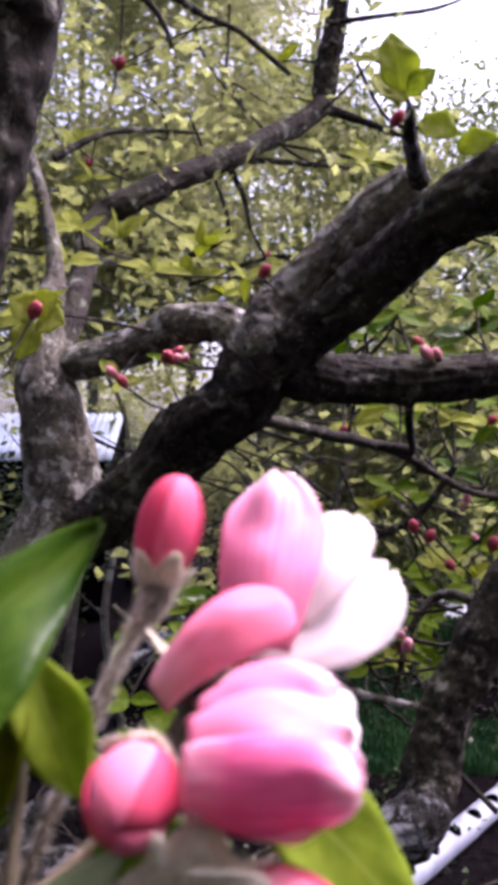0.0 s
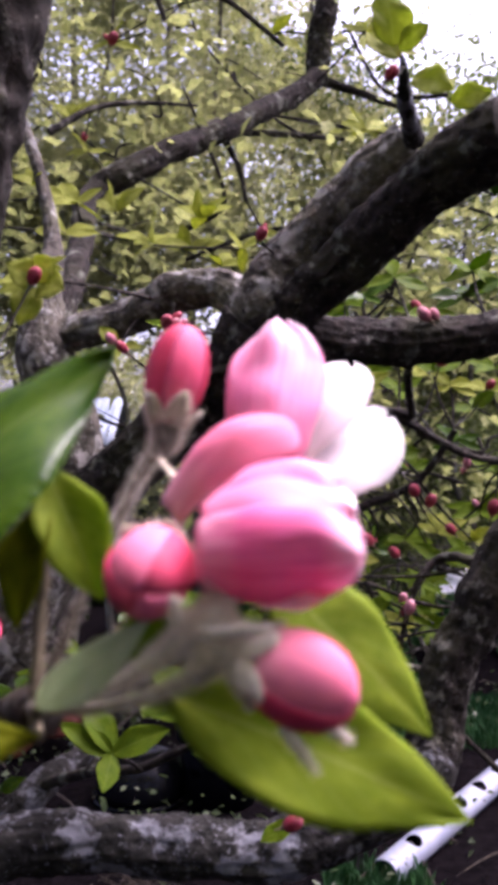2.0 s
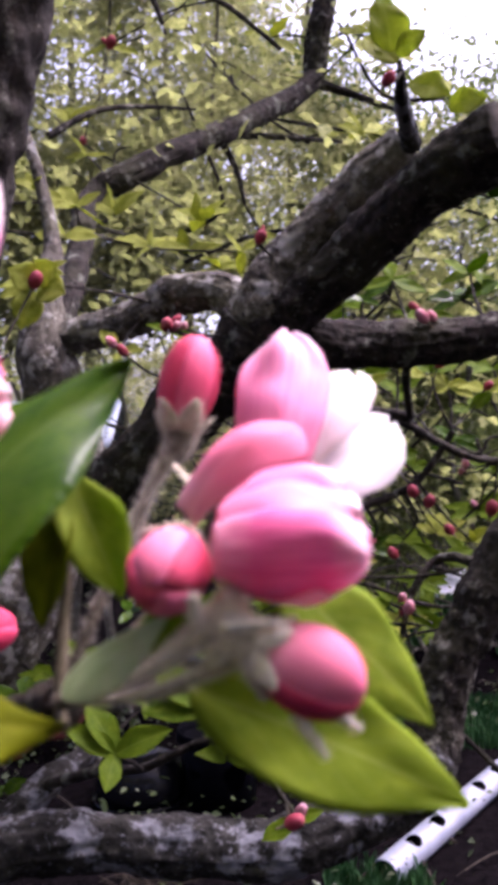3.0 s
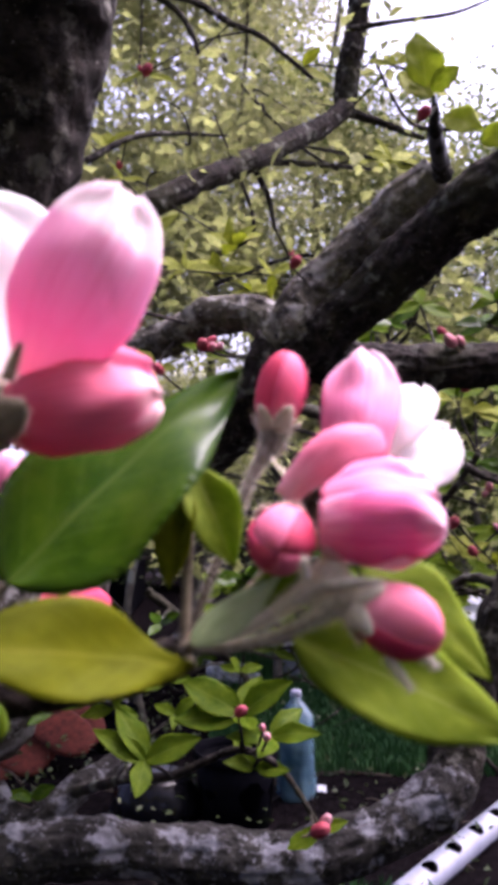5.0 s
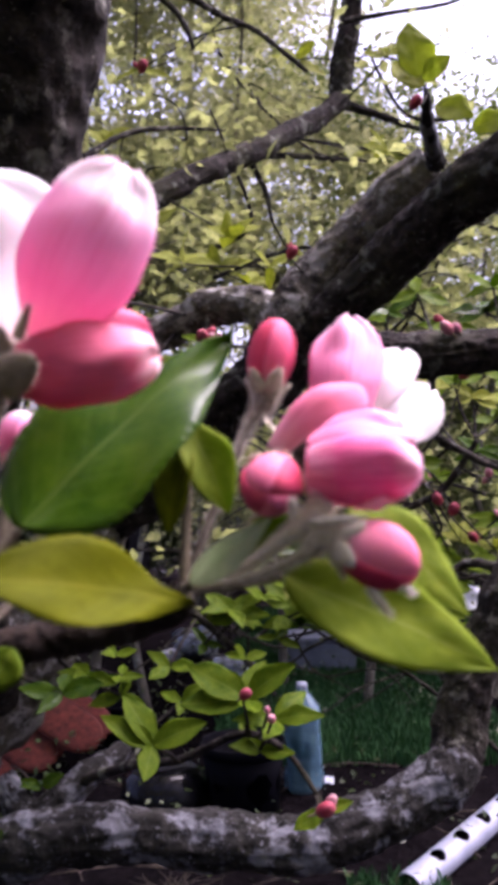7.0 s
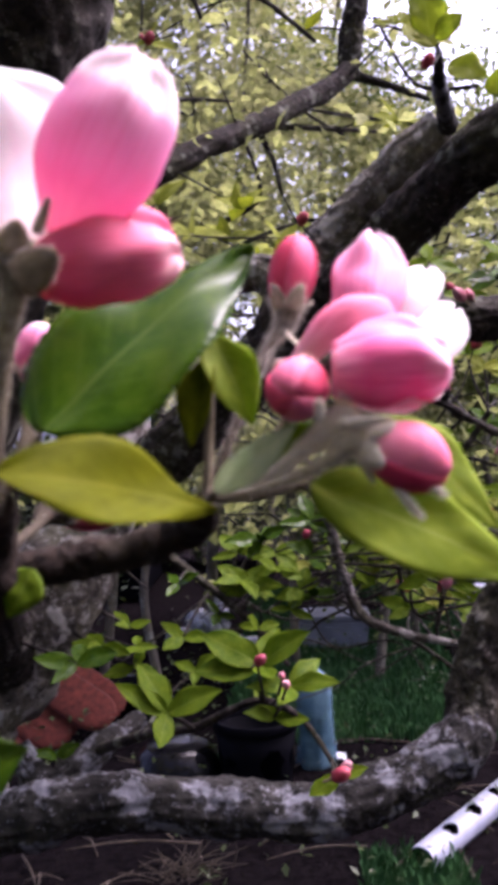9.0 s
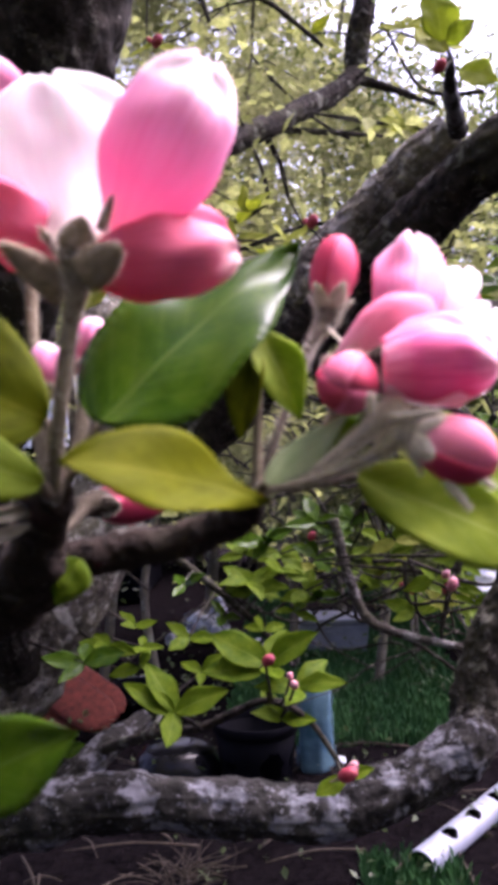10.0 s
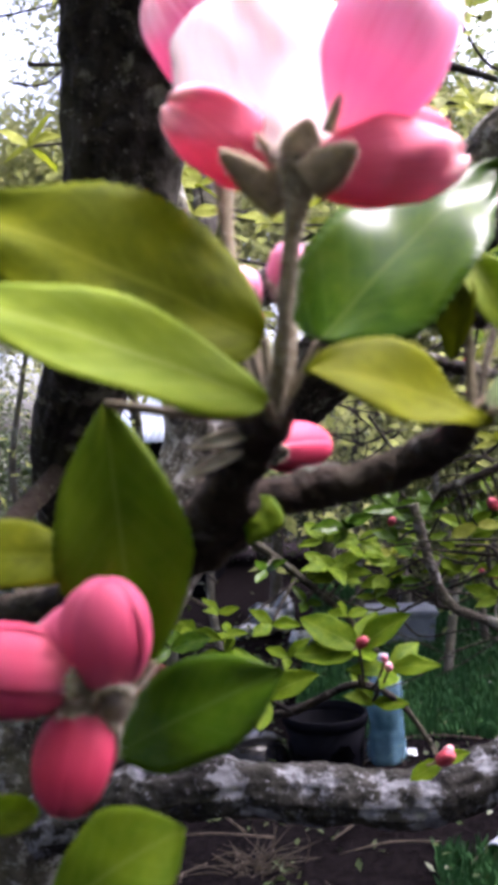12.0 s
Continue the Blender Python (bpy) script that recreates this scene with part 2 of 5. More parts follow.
BLACK = plain_material("black_plastic", (0.002, 0.002, 0.003), (0.004, 0.004, 0.006), 14, 0.5, 0.01)
GLOSS = plain_material("glossy_black_plastic", (0.003, 0.003, 0.004), (0.006, 0.006, 0.008), 14, 0.10, 0.12)
BLUE = plain_material("blue_plastic", (0.05, 0.13, 0.19), (0.18, 0.32, 0.40), 7, 0.25, 0.5, 0.5, 0.02)
BLUE.node_tree.nodes["Principled BSDF"].inputs["Transmission Weight"].default_value = 0.45
GREYBLUE = plain_material("grey_blue_plastic", (0.10, 0.115, 0.15), (0.20, 0.22, 0.27), 6, 0.45, 0.4)
GLASSY = plain_material("clear_plastic", (0.02, 0.025, 0.032), (0.24, 0.27, 0.32), 25, 0.06, 1.0, 1.0, 0.03, 1.0)
ROOF = plain_material("pale_roof", (0.26, 0.33, 0.48), (0.46, 0.53, 0.66), 3, 0.4)

# ---- building helpers ----


def mesh_of(bm, name):
    me = bpy.data.meshes.new(name)
    bm.to_mesh(me)
    bm.free()
    return me


def part(name, bm, mat, parent, label=""):
    me = mesh_of(bm, name) if isinstance(bm, bmesh.types.BMesh) else bm
    if not me.materials:
        me.materials.append(mat)
        if any(f.material_index for f in me.polygons):
            me.materials.append(HAIR)
    ob = new(name, me)
    ob.parent = parent
    if label:
        ob["label"] = label
    return ob


def thing(name, label, category, group="", kind=""):
    return tagged(new(name), label, category, group, kind)


def vec(p):
    return Vector(p)


def spline(points, values, steps):
    """Points and radii along a smooth line through the given ones."""
    P = [vec(p) for p in points]
    out = []
    for i in range(len(P) - 1):
        a, b, c, d = P[max(i - 1, 0)], P[i], P[i + 1], P[min(i + 2, len(P) - 1)]
        n = steps + (i == len(P) - 2)
        for k in range(n):
            t = k / steps
            q = 0.5 * ((2 * b) + (c - a) * t + (2 * a - 5 * b + 4 * c - d) * t * t + (3 * b - a - 3 * c + d) * t ** 3)
            out.append((q, values[i] * (1 - t) + values[i + 1] * t))
    return out


def tube(bm, points, radii, sides=14, steps=10, rough=0.12, seed=0.0, freq=None, furrow=0.0):
    """A rounded, knobbly rod along a smooth line, closed at both ends."""
    line = spline(points, radii, steps)
    freq = freq or 0.5 / max(radii)
    rings, ref = [], None
    for i, (p, r) in enumerate(line):
        d = (line[min(i + 1, len(line) - 1)][0] - line[max(i - 1, 0)][0]).normalized()
        if ref is None:
            ref = d.orthogonal().normalized()
        ref = (ref - d * ref.dot(d)).normalized()
        side = d.cross(ref)
        ring = []
        for k in range(sides):
            a = 2 * math.pi * k / sides
            o = ref * math.cos(a) + side * math.sin(a)
            q = p + o * r
            e = noise.noise((q + Vector((seed, seed * 2, 0))) * freq) + 0.5 * noise.noise(q * freq * 2.7 + Vector((seed, 5, 1)))
            e += 0.35 * noise.noise(q * freq * 7 + Vector((seed, 1, 9)))
            if furrow:
                # bark: plates and cracks that run along the wood
                c = Vector((math.cos(a) * 4.2, math.sin(a) * 4.2, i * 0.035 + seed))
                e += furrow * (0.55 - 1.6 * abs(noise.noise(c))) + furrow * 0.5 * noise.noise(c * 2.6)
            ring.append(bm.verts.new(p + o * r * (1 + rough * e)))
        rings.append(ring)
    for a, b in zip(rings, rings[1:]):
        for k in range(sides):
            f = bm.faces.new((a[k], a[(k + 1) % sides], b[(k + 1) % sides], b[k]))
            f.smooth = True
    for ring, p in ((rings[0], line[0][0]), (rings[-1], line[-1][0])):
        c = bm.verts.new(p)
        for k in range(sides):
            f = bm.faces.new((ring[k], ring[(k + 1) % sides], c))
            f.smooth = True
    bmesh.ops.recalc_face_normals(bm, faces=bm.faces)
    return bm


def rod(points, radii, **more):
    return tube(bmesh.new(), points, radii, **more)


def shell(bm, at, nu, nv, thick):
    """A thin closed sheet: at(u, v) gives its middle; u runs across and v along, both from 0 to 1."""
    uv = bm.loops.layers.uv.verify()
    grid = [[vec(at(i / nu, j / nv)) for i in range(nu + 1)] for j in range(nv + 1)]
    sides = []
    for sign in (1, -1):
        rows = []
        for j in range(nv + 1):
            row = []
            for i in range(nu + 1):
                du = grid[j][min(i + 1, nu)] - grid[j][max(i - 1, 0)]
                dv = grid[min(j + 1, nv)][i] - grid[max(j - 1, 0)][i]
                n = du.cross(dv)
                n = n.normalized() if n.length > 1e-12 else Vector((0, 0, 1))
                edge = 0.25 if i in (0, nu) or j in (0, nv) else 1.0
                row.append(bm.verts.new(grid[j][i] + n * (sign * thick * 0.5 * edge)))
            rows.append(row)
        sides.append(rows)

    def face(verts, coords):
        try:
            f = bm.faces.new(verts)
        except ValueError:
            return
        f.smooth = True
        for loop, c in zip(f.loops, coords):
            loop[uv].uv = c

    for s, rows in enumerate(sides):
        for j in range(nv):
            for i in range(nu):
                vs = [rows[j][i], rows[j][i + 1], rows[j + 1][i + 1], rows[j + 1][i]]
                cs = [(i / nu, j / nv), ((i + 1) / nu, j / nv), ((i + 1) / nu, (j + 1) / nv), (i / nu, (j + 1) / nv)]
                face(vs if s == 0 else vs[::-1], cs if s == 0 else cs[::-1])
    a, b = sides
    for j in range(nv):
        for i in (0, nu):
            vs = [a[j][i], a[j + 1][i], b[j + 1][i], b[j][i]]
            face(vs if i == 0 else vs[::-1], [(i / nu, j / nv)] * 4)
    for i in range(nu):
        for j in (0, nv):
            vs = [a[j][i + 1], a[j][i], b[j][i], b[j][i + 1]]
            face(vs if j == 0 else vs[::-1], [(i / nu, j / nv)] * 4)
    return bm


def axes_of(base, tip, facing):
    """Length, and the unit ways along, across and out of a blade that faces a way."""
    base, tip, facing = vec(base), vec(tip), vec(facing)
    along = (tip - base)
    length = along.length
    along.normalize()
    out = (facing - along * facing.dot(along)).normalized()
    return length, along, along.cross(out), out


def petal_mesh(base, tip, facing, width, cup=0.35, bend=0.15, frill=0.05, claw=0.22, lip=0.0, blunt=0.75, seed=0.0, twist=0.0):
    """A spoon-shaped petal. cup curls its sides away from the way it faces, bend bows it along, lip rolls its tip."""
    length, along, across, out = axes_of(base, tip, facing)
    start = vec(base)

    def at(u, v):
        x = 2 * u - 1
        w = width * 0.5 * (claw + (1 - claw) * math.sin(min(v / blunt, 1.0) * math.pi / 2) ** 1.1)
        if v > blunt:
            k = (v - blunt) / (1 - blunt)
            w *= math.sqrt(max(1 - 0.96 * k ** 2.8, 0.0))
        ang = x * cup * 2.2
        sx = math.sin(ang) / (cup * 2.2) if cup else x
        dz = -(1 - math.cos(ang)) / (cup * 2.2) if cup else 0
        q = Vector((x * 1.3 + seed, v * 2.2, length * 900))
        wave = frill * math.sin(5 * x + 9 * v + seed) * v * v + 0.10 * noise.noise(q) * (0.3 + v) + 0.02 * noise.noise(q * 2.5)
        w *= 1 + 0.06 * noise.noise(Vector((v * 5, math.copysign(3, x), length * 700)))
        rise = bend * length * math.sin(v * math.pi) - lip * length * max(v - 0.7, 0) ** 2 * 8
        tw = twist * v
        s = across * math.cos(tw) + out * math.sin(tw)
        o = out * math.cos(tw) - across * math.sin(tw)
        short = -(0.010 + 0.010 * math.sin(seed * 3)) * abs(x) ** 2 * v ** 3
        return start + along * (length * (v - short)) + s * (w * sx) + o * (w * dz + rise + wave * width)

    return shell(bmesh.new(), at, 18, 24, 0.0004)


def leaf_mesh(base, tip, facing, width, fold=0.25, droop=0.1, wave=0.03, widest=0.42, teeth=26, seed=0.0, curl=0.0, fine=30):
    """An ovate leaf with a folded midrib, a toothed edge and a slight wave."""
    length, along, across, out = axes_of(base, tip, facing)
    start, power = vec(base), math.log(0.5) / math.log(widest)

    def at(u, v):
        x = 2 * u - 1
        w = width * 0.5 * max(math.sin(math.pi * v ** power), 0.0) ** (0.7 if v < widest else 0.92)
        own = Vector((v * 3.2, math.copysign(4, x), length * 900 + seed))
        w *= 1 + 0.035 * (((v * teeth) % 1.0) - 0.5) * (abs(x) > 0.9) + 0.16 * noise.noise(own)
        up = fold * abs(x) ** 1.3 * w + wave * width * math.sin(11 * v + 3 * x + seed) * abs(x) + 0.035 * width * noise.noise(Vector((x * 1.6, v * 4, length * 700)))
        bow = droop * length * (math.sin(v * math.pi * 0.9)) - curl * length * v * v
        return start + along * (length * v) + across * (w * x * (1 - 0.3 * fold * abs(x))) + out * (up + bow)

    return shell(bmesh.new(), at, 10, fine, 0.00035)


def bud_petal_mesh(base, tip, radius, a0, span=2.6, seed=0.0, open_=0.0, ref=(0, 0, 1)):
    """One of the overlapping petals that wrap a closed bud."""
    length, along, across, out = axes_of(base, tip, ref)
    start = vec(base)

    def at(u, v):
        a = a0 + (u - 0.5) * span * (1 - 0.25 * v)
        turn = math.pi * (0.10 + 0.899 * v)
        r = radius * math.sin(turn) ** 0.9 * (0.92 + 0.12 * u + open_ * v * v) * (1 + 0.05 * noise.noise(Vector((u * 2, v * 2, a0 * 5 + length * 900))))
        y = length * (0.5 - 0.5 * math.cos(turn)) * (1 - 0.03 * abs(2 * u - 1) ** 2)
        return start + along * y + (across * math.cos(a) + out * math.sin(a)) * r

    return shell(bmesh.new(), at, 12, 12, 0.0003)


def sepal_mesh(base, tip, facing, width, bend=0.2):
    length, along, across, out = axes_of(base, tip, facing)
    start = vec(base)

    def at(u, v):
        x = 2 * u - 1
        w = width * 0.5 * (1 - v) ** 0.5 * (0.85 + 0.3 * math.sin(v * 3))
        return start + along * (length * v) + across * (w * x) + out * (bend * length * v * v - 0.25 * w * x * x)

    bm = shell(bmesh.new(), at, 4, 8, 0.0005)
    rnd = random.Random(int(1e6 * abs(start.x + start.z)))
    for _ in range(420):
        u = rnd.random() if rnd.random() < 0.6 else rnd.choice((0.01, 0.99))
        c, v = vec(at(u, rnd.random() * 0.97)), rnd.random()
        d = (out * 0.5 + across * (2.2 * (u - 0.5)) + Vector((rnd.gauss(0, 0.6), rnd.gauss(0, 0.6), rnd.gauss(0, 0.6)))).normalized()
        w = d.orthogonal().normalized() * 0.000024
        bm.faces.new([bm.verts.new(q) for q in (c - w, c + w, c + d * (0.0004 + 0.0009 * v))]).material_index = 1
    return bm


def calyx_mesh(path, radii, hairs=3600):
    """A stalk that swells into a calyx, with a coat of short pale hairs."""
    bm = rod(path, radii, sides=12, steps=6, rough=0.10, freq=900)
    rnd = random.Random(int(1e5 * abs(path[-1][0])) + len(path))
    bm.faces.ensure_lookup_table()
    areas = [f.calc_area() * (0.08 + (k / len(bm.faces)) ** 2) for k, f in enumerate(bm.faces)]
    for f in rnd.choices(list(bm.faces), areas, k=hairs):
        c, n = f.calc_center_median(), f.normal
        c = c + (f.verts[rnd.randrange(len(f.verts))].co - c) * rnd.uniform(0, 0.9)
        d = (n + Vector((rnd.gauss(0, 0.7), rnd.gauss(0, 0.7), rnd.gauss(0, 0.7)))).normalized()
        w = d.orthogonal().normalized() * 0.000024
        tip = c + d * rnd.uniform(0.0004, 0.0019)
        bm.faces.new([bm.verts.new(q) for q in (c - w, c + w, tip)]).material_index = 1
    return bm


def around(base, tip, k, n, phase=0.0):
    """A unit way out from the axis base to tip, the k-th of n."""
    d = (vec(tip) - vec(base)).normalized()
    s = d.orthogonal().normalized()
    a = 2 * math.pi * k / n + phase
    return s * math.cos(a) + d.cross(s) * math.sin(a)


def bud(owner, base, tip, radius, stalk, mat=None, label="closed pink bud in a woolly calyx", phase=0.0, sepals=5, stalk_r=0.0011, reach=0.26, flare=0.06, wool=None, hairs=3600, sepal=None):
    """A flower bud: stalk and calyx, with wrapped petals and sepals as parts of it."""
    b, t = vec(base), vec(tip)
    d = (t - b).normalized()
    size = (t - b).length
    ob = part("flower_bud", calyx_mesh([*stalk, b - d * size * 0.18, b + d * size * 0.12], [stalk_r] * (len(stalk) - 1) + [stalk_r * 1.1, radius * 0.46, radius * 0.66], hairs), wool or WOOL, owner, label)
    # two tones alternate: the petals' own, with lit tops and shaded undersides painted in
    tones = mat if isinstance(mat, tuple) else (mat or PETAL_DEEP,)
    for k in range(4):
        odd = math.sin(k * 2.3 + phase * 9)
        part("petal", bud_petal_mesh(b, b.lerp(t, 1 + 0.015 * odd), radius * (1 + 0.012 * math.sin(k * 2.6 + phase * 5)), phase + k * math.pi / 2 + 0.15 * odd, seed=k, span=2.35), tones[k % len(tones)], ob)
    for k in range(sepals):
        o = around(b, t, k, sepals, phase)
        part("sepal", sepal_mesh(b - d * size * 0.05 + o * radius * 0.5, b + d * size * reach * (0.7 + 0.3 * ((k * 7) % 3) / 2) + o * radius * (1.0 + flare), o, radius * 0.85, 0.0), sepal or wool or SEPAL, ob)
    return ob


# ---- ground ----
random.seed(4)


def ground_sheet():
    n = 90
    verts, faces = [], []
    for j in range(n + 1):
        for i in range(n + 1):
            u, v = 2 * i / n - 1, 2 * j / n - 1
            x, y = math.copysign(abs(u) ** 3, u) * 400, math.copysign(abs(v) ** 3, v) * 400 + 4
            h = 0.03 * noise.noise(Vector((x * 1.3, y * 1.3, 0))) + 0.012 * noise.noise(Vector((x * 6, y * 6, 3)))
            verts.append((x, y, h - 0.03))
    for j in range(n):
        for i in range(n):
            a = j * (n + 1) + i
            faces.append((a, a + 1, a + n + 2, a + n + 1))
    me = bpy.data.meshes.new("ground")
    me.from_pydata(verts, [], faces)
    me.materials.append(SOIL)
    return tagged(new("ground", me), "dark bare soil with litter under the trees", "ground", kind="structure")


ground_sheet()


def blades(name, label, count, box, height, mat, seed):
    rnd = random.Random(seed)
    verts, faces = [], []
    for _ in range(count):
        x, y = rnd.uniform(box[0], box[1]), rnd.uniform(box[2], box[3])
        if noise.noise(Vector((x * 1.1, y * 1.1, seed))) < -0.25:
            continue
        a, h, w = rnd.uniform(0, 6.28), height * rnd.uniform(0.4, 1.2), rnd.uniform(0.003, 0.007)
        dx, dy, lean = math.cos(a) * w, math.sin(a) * w, rnd.uniform(0.1, 0.7) * h
        i = len(verts)
        verts += [(x - dx, y - dy, -0.04), (x + dx, y + dy, -0.04), (x - dy / w * lean * 0.4 + dx * 0.6, y + dx / w * lean * 0.4 + dy * 0.6, h * 0.6), (x - dy / w * lean, y + dx / w * lean, h)]
        faces += [(i, i + 1, i + 2), (i, i + 2, i + 3)]
    me = bpy.data.meshes.new(name)
    me.from_pydata(verts, [], faces)
    me.materials.append(mat)
    return tagged(new(name, me), label, "grass", kind="stuff")


blades("grass", "short dark green grass in the clearing", 60000, (-0.3, 3.2, 4.4, 8.5), 0.055, GRASS, 2)

# ---- trees behind ----


def leaf_cloud(name, centres, count, size, mat, parent, seed, flat=0.5):
    """Many small folded leaves scattered in clumps."""
    rnd = random.Random(seed)
    verts, faces, uvs = [], [], []
    for _ in range(count):
        c, r = centres[rnd.randrange(len(centres))]
        p = Vector((rnd.gauss(0, 1), rnd.gauss(0, 1), rnd.gauss(0, 1) * 0.8)) * r * 0.55 + vec(c)
        s = size * rnd.uniform(0.6, 1.3)
        d = Vector((rnd.gauss(0, 1), rnd.gauss(0, 1), rnd.gauss(-0.2, 0.7))).normalized()
        o = Vector((rnd.gauss(0, 0.6), rnd.gauss(0, 0.6), 1)).normalized()
        w = d.cross(o).normalized()
        o = w.cross(d)
        i = len(verts)
        verts += [p, p + d * s * 0.45 + w * s * 0.3 + o * s * 0.1, p + d * s, p + d * s * 0.45 - w * s * 0.3 + o * s * 0.1, p + d * s * 0.5]
        faces += [(i, i + 1, i + 4), (i + 1, i + 2, i + 4), (i + 2, i + 3, i + 4), (i + 3, i, i + 4)]
    me = bpy.data.meshes.new(name)
    me.from_pydata(verts, [], faces)
    uv = me.uv_layers.new(name="UVMap")
    coords = np.tile(np.array([(0.5, 0), (1, 0.45), (0.5, 0.5), (1, 0.45), (0.5, 1), (0.5, 0.5), (0.5, 1), (0, 0.45), (0.5, 0.5), (0, 0.45), (0.5, 0), (0.5, 0.5)], dtype=np.float32), (count, 1))
    uv.data.foreach_set("uv", coords.ravel())
    me.polygons.foreach_set("use_smooth", np.ones(len(faces), dtype=bool))
    ob = part(name, me, mat, parent)
    ob["kind"] = "stuff"
    return ob


def wood_tree(x, y, height, girth, lean, seed, leaves, spread, low, label, size=0.046, mat=None, group="trees of the wood behind"):
    """A slim woodland tree: tapered trunk, limbs, and a loose crown of leaves."""
    rnd = random.Random(seed)
    t = thing("tree", label, "tree", group)
    t.location = (x, y, 0)
    top = Vector((lean * height, rnd.uniform(-0.2, 0.2), height))
    line = [(0, 0, -0.1)] + [(lean * height * f + rnd.uniform(-.13, .13), rnd.uniform(-.1, .1), height * f) for f in (0.2, 0.4, 0.6, 0.8)] + [tuple(top)]
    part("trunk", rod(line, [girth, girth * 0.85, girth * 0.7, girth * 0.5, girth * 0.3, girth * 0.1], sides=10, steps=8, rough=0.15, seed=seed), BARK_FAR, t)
    centres = []
    for k in range(9):
        f = low + (0.98 - low) * k / 8
        p = Vector(line[0]).lerp(top, f)
        a = rnd.uniform(0, 6.28)
        far = spread * rnd.uniform(0.5, 1.1) * (1.1 - 0.5 * f)
        e = p + Vector((math.cos(a) * far, math.sin(a) * far * 0.8, far * rnd.uniform(0.2, 0.7)))
        m = p.lerp(e, 0.5) + Vector((0, 0, -0.06 * far))
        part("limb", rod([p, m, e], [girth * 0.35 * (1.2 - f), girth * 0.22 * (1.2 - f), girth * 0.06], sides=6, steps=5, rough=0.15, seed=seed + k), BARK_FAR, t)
        for q in (0.45, 0.75, 1.0):
            centres.append((p.lerp(e, q) + Vector((rnd.uniform(-.2, .2), rnd.uniform(-.2, .2), rnd.uniform(-.1, .25))), spread * rnd.uniform(0.22, 0.42)))
    leaf_cloud("crown", centres, leaves, size, mat or CROWN_HAZY, t, seed)
    return t


WOOD = [(-2.9, 6.6, 3.0, 0.05, 0.05), (-1.5, 7.0, 5.2, 0.05, -0.03), (-1.1, 5.6, 4.8, 0.03, 0.07), (-0.55, 6.8, 6.4, 0.045, 0.03), (0.05, 5.8, 5.2, 0.03, -0.05),
        (0.45, 7.6, 6.4, 0.05, 0.02), (0.85, 6.2, 3.75, 0.03, -0.07), (-3.6, 8.6, 4.0, 0.07, 0.04), (1.9, 8.4, 3.8, 0.05, -0.05), (-0.2, 9.6, 8.0, 0.08, 0.02),
        (-1.5, 9.2, 8.0, 0.07, -0.03), (2.6, 7.4, 2.8, 0.04, 0.06), (-2.5, 10.2, 3.8, 0.06, 0.03),
        (1.25, 5.6, 3.0, 0.03, 0.04), (2.0, 6.8, 3.3, 0.04, -0.03), (-1.9, 5.3, 2.9, 0.03, 0.04), (-0.65, 5.1, 2.7, 0.025, -0.05), (0.5, 5.4, 2.9, 0.03, 0.05), (1.3, 9.2, 4.0, 0.05, 0.02)]
for k, (x, y, h, g, lean) in enumerate(WOOD):
    low = 0.16 if x > -0.6 or y > 9 else min(2.05 / h, 0.7)
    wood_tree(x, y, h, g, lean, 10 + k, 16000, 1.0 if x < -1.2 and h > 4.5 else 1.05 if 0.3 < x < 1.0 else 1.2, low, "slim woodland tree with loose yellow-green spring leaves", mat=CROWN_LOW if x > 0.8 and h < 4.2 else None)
# unseen ring of trees, added to cut low sky light on the ground
for k, a in enumerate((-158, -128, -98, -68, -38, -12, 16, 164, 196)):
    r = 5.2 + 0.9 * math.sin(k * 2.4)
    wood_tree(r * math.cos(radians(a)), r * math.sin(radians(a)), 4.2 + 0.6 * math.cos(k * 1.7), 0.07, 0.03 * math.sin(k), 60 + k, 3600, 2.0, 0.10, "unseen leafy tree added to block light from the side", size=0.16, group="trees round the garden")
rnd = random.Random(77)
for k in range(16):
    x, y = -4.2 + 0.55 * k + rnd.uniform(-0.2, 0.2), rnd.uniform(9.9, 11.2)
    wide, tall = rnd.uniform(0.5, 0.8), rnd.uniform(1.3, 2.3)
    if k % 3 == 1 and x < -1.7:
        y, tall = rnd.uniform(5.6, 6.2), rnd.uniform(0.8, 1.2)
    sh = thing("shrub", "dense dark green shrub of the wood edge", "shrub", "shrubs of the wood edge")
    sh.location = (x, y, 0)
    spots = []
    for j in range(6):
        a = rnd.uniform(0, 6.28)
        e = Vector((math.cos(a) * wide * 0.6, math.sin(a) * wide * 0.6, tall * rnd.uniform(0.6, 1.0)))
        part("stem", rod([(0.02 * j - 0.05, 0, -0.06), e * 0.5 + Vector((0, 0, 0.1)), e], [0.02, 0.014, 0.004], sides=6, steps=4, rough=0.1, seed=j), BARK_FAR, sh)
        spots += [(e * f + Vector((0, 0, 0.05)), wide * rnd.uniform(0.4, 0.7)) for f in (0.3, 0.65, 1.0)]
    leaf_cloud("foliage", spots, 4500, 0.06, SHRUB, sh, 300 + k)

# ---- the apple tree: trunks, limbs and branches ----
apple = thing("apple_tree", "old apple tree with dark lichened limbs and young leaves", "tree")


def limb(name, points, radii, mat, label="", sides=56, steps=40, rough=0.23, seed=0.0):
    return part(name, rod(points, radii, sides=sides, steps=steps, rough=rough, seed=seed, furrow=0.55 if sides > 20 else 0.0), mat, apple, label)


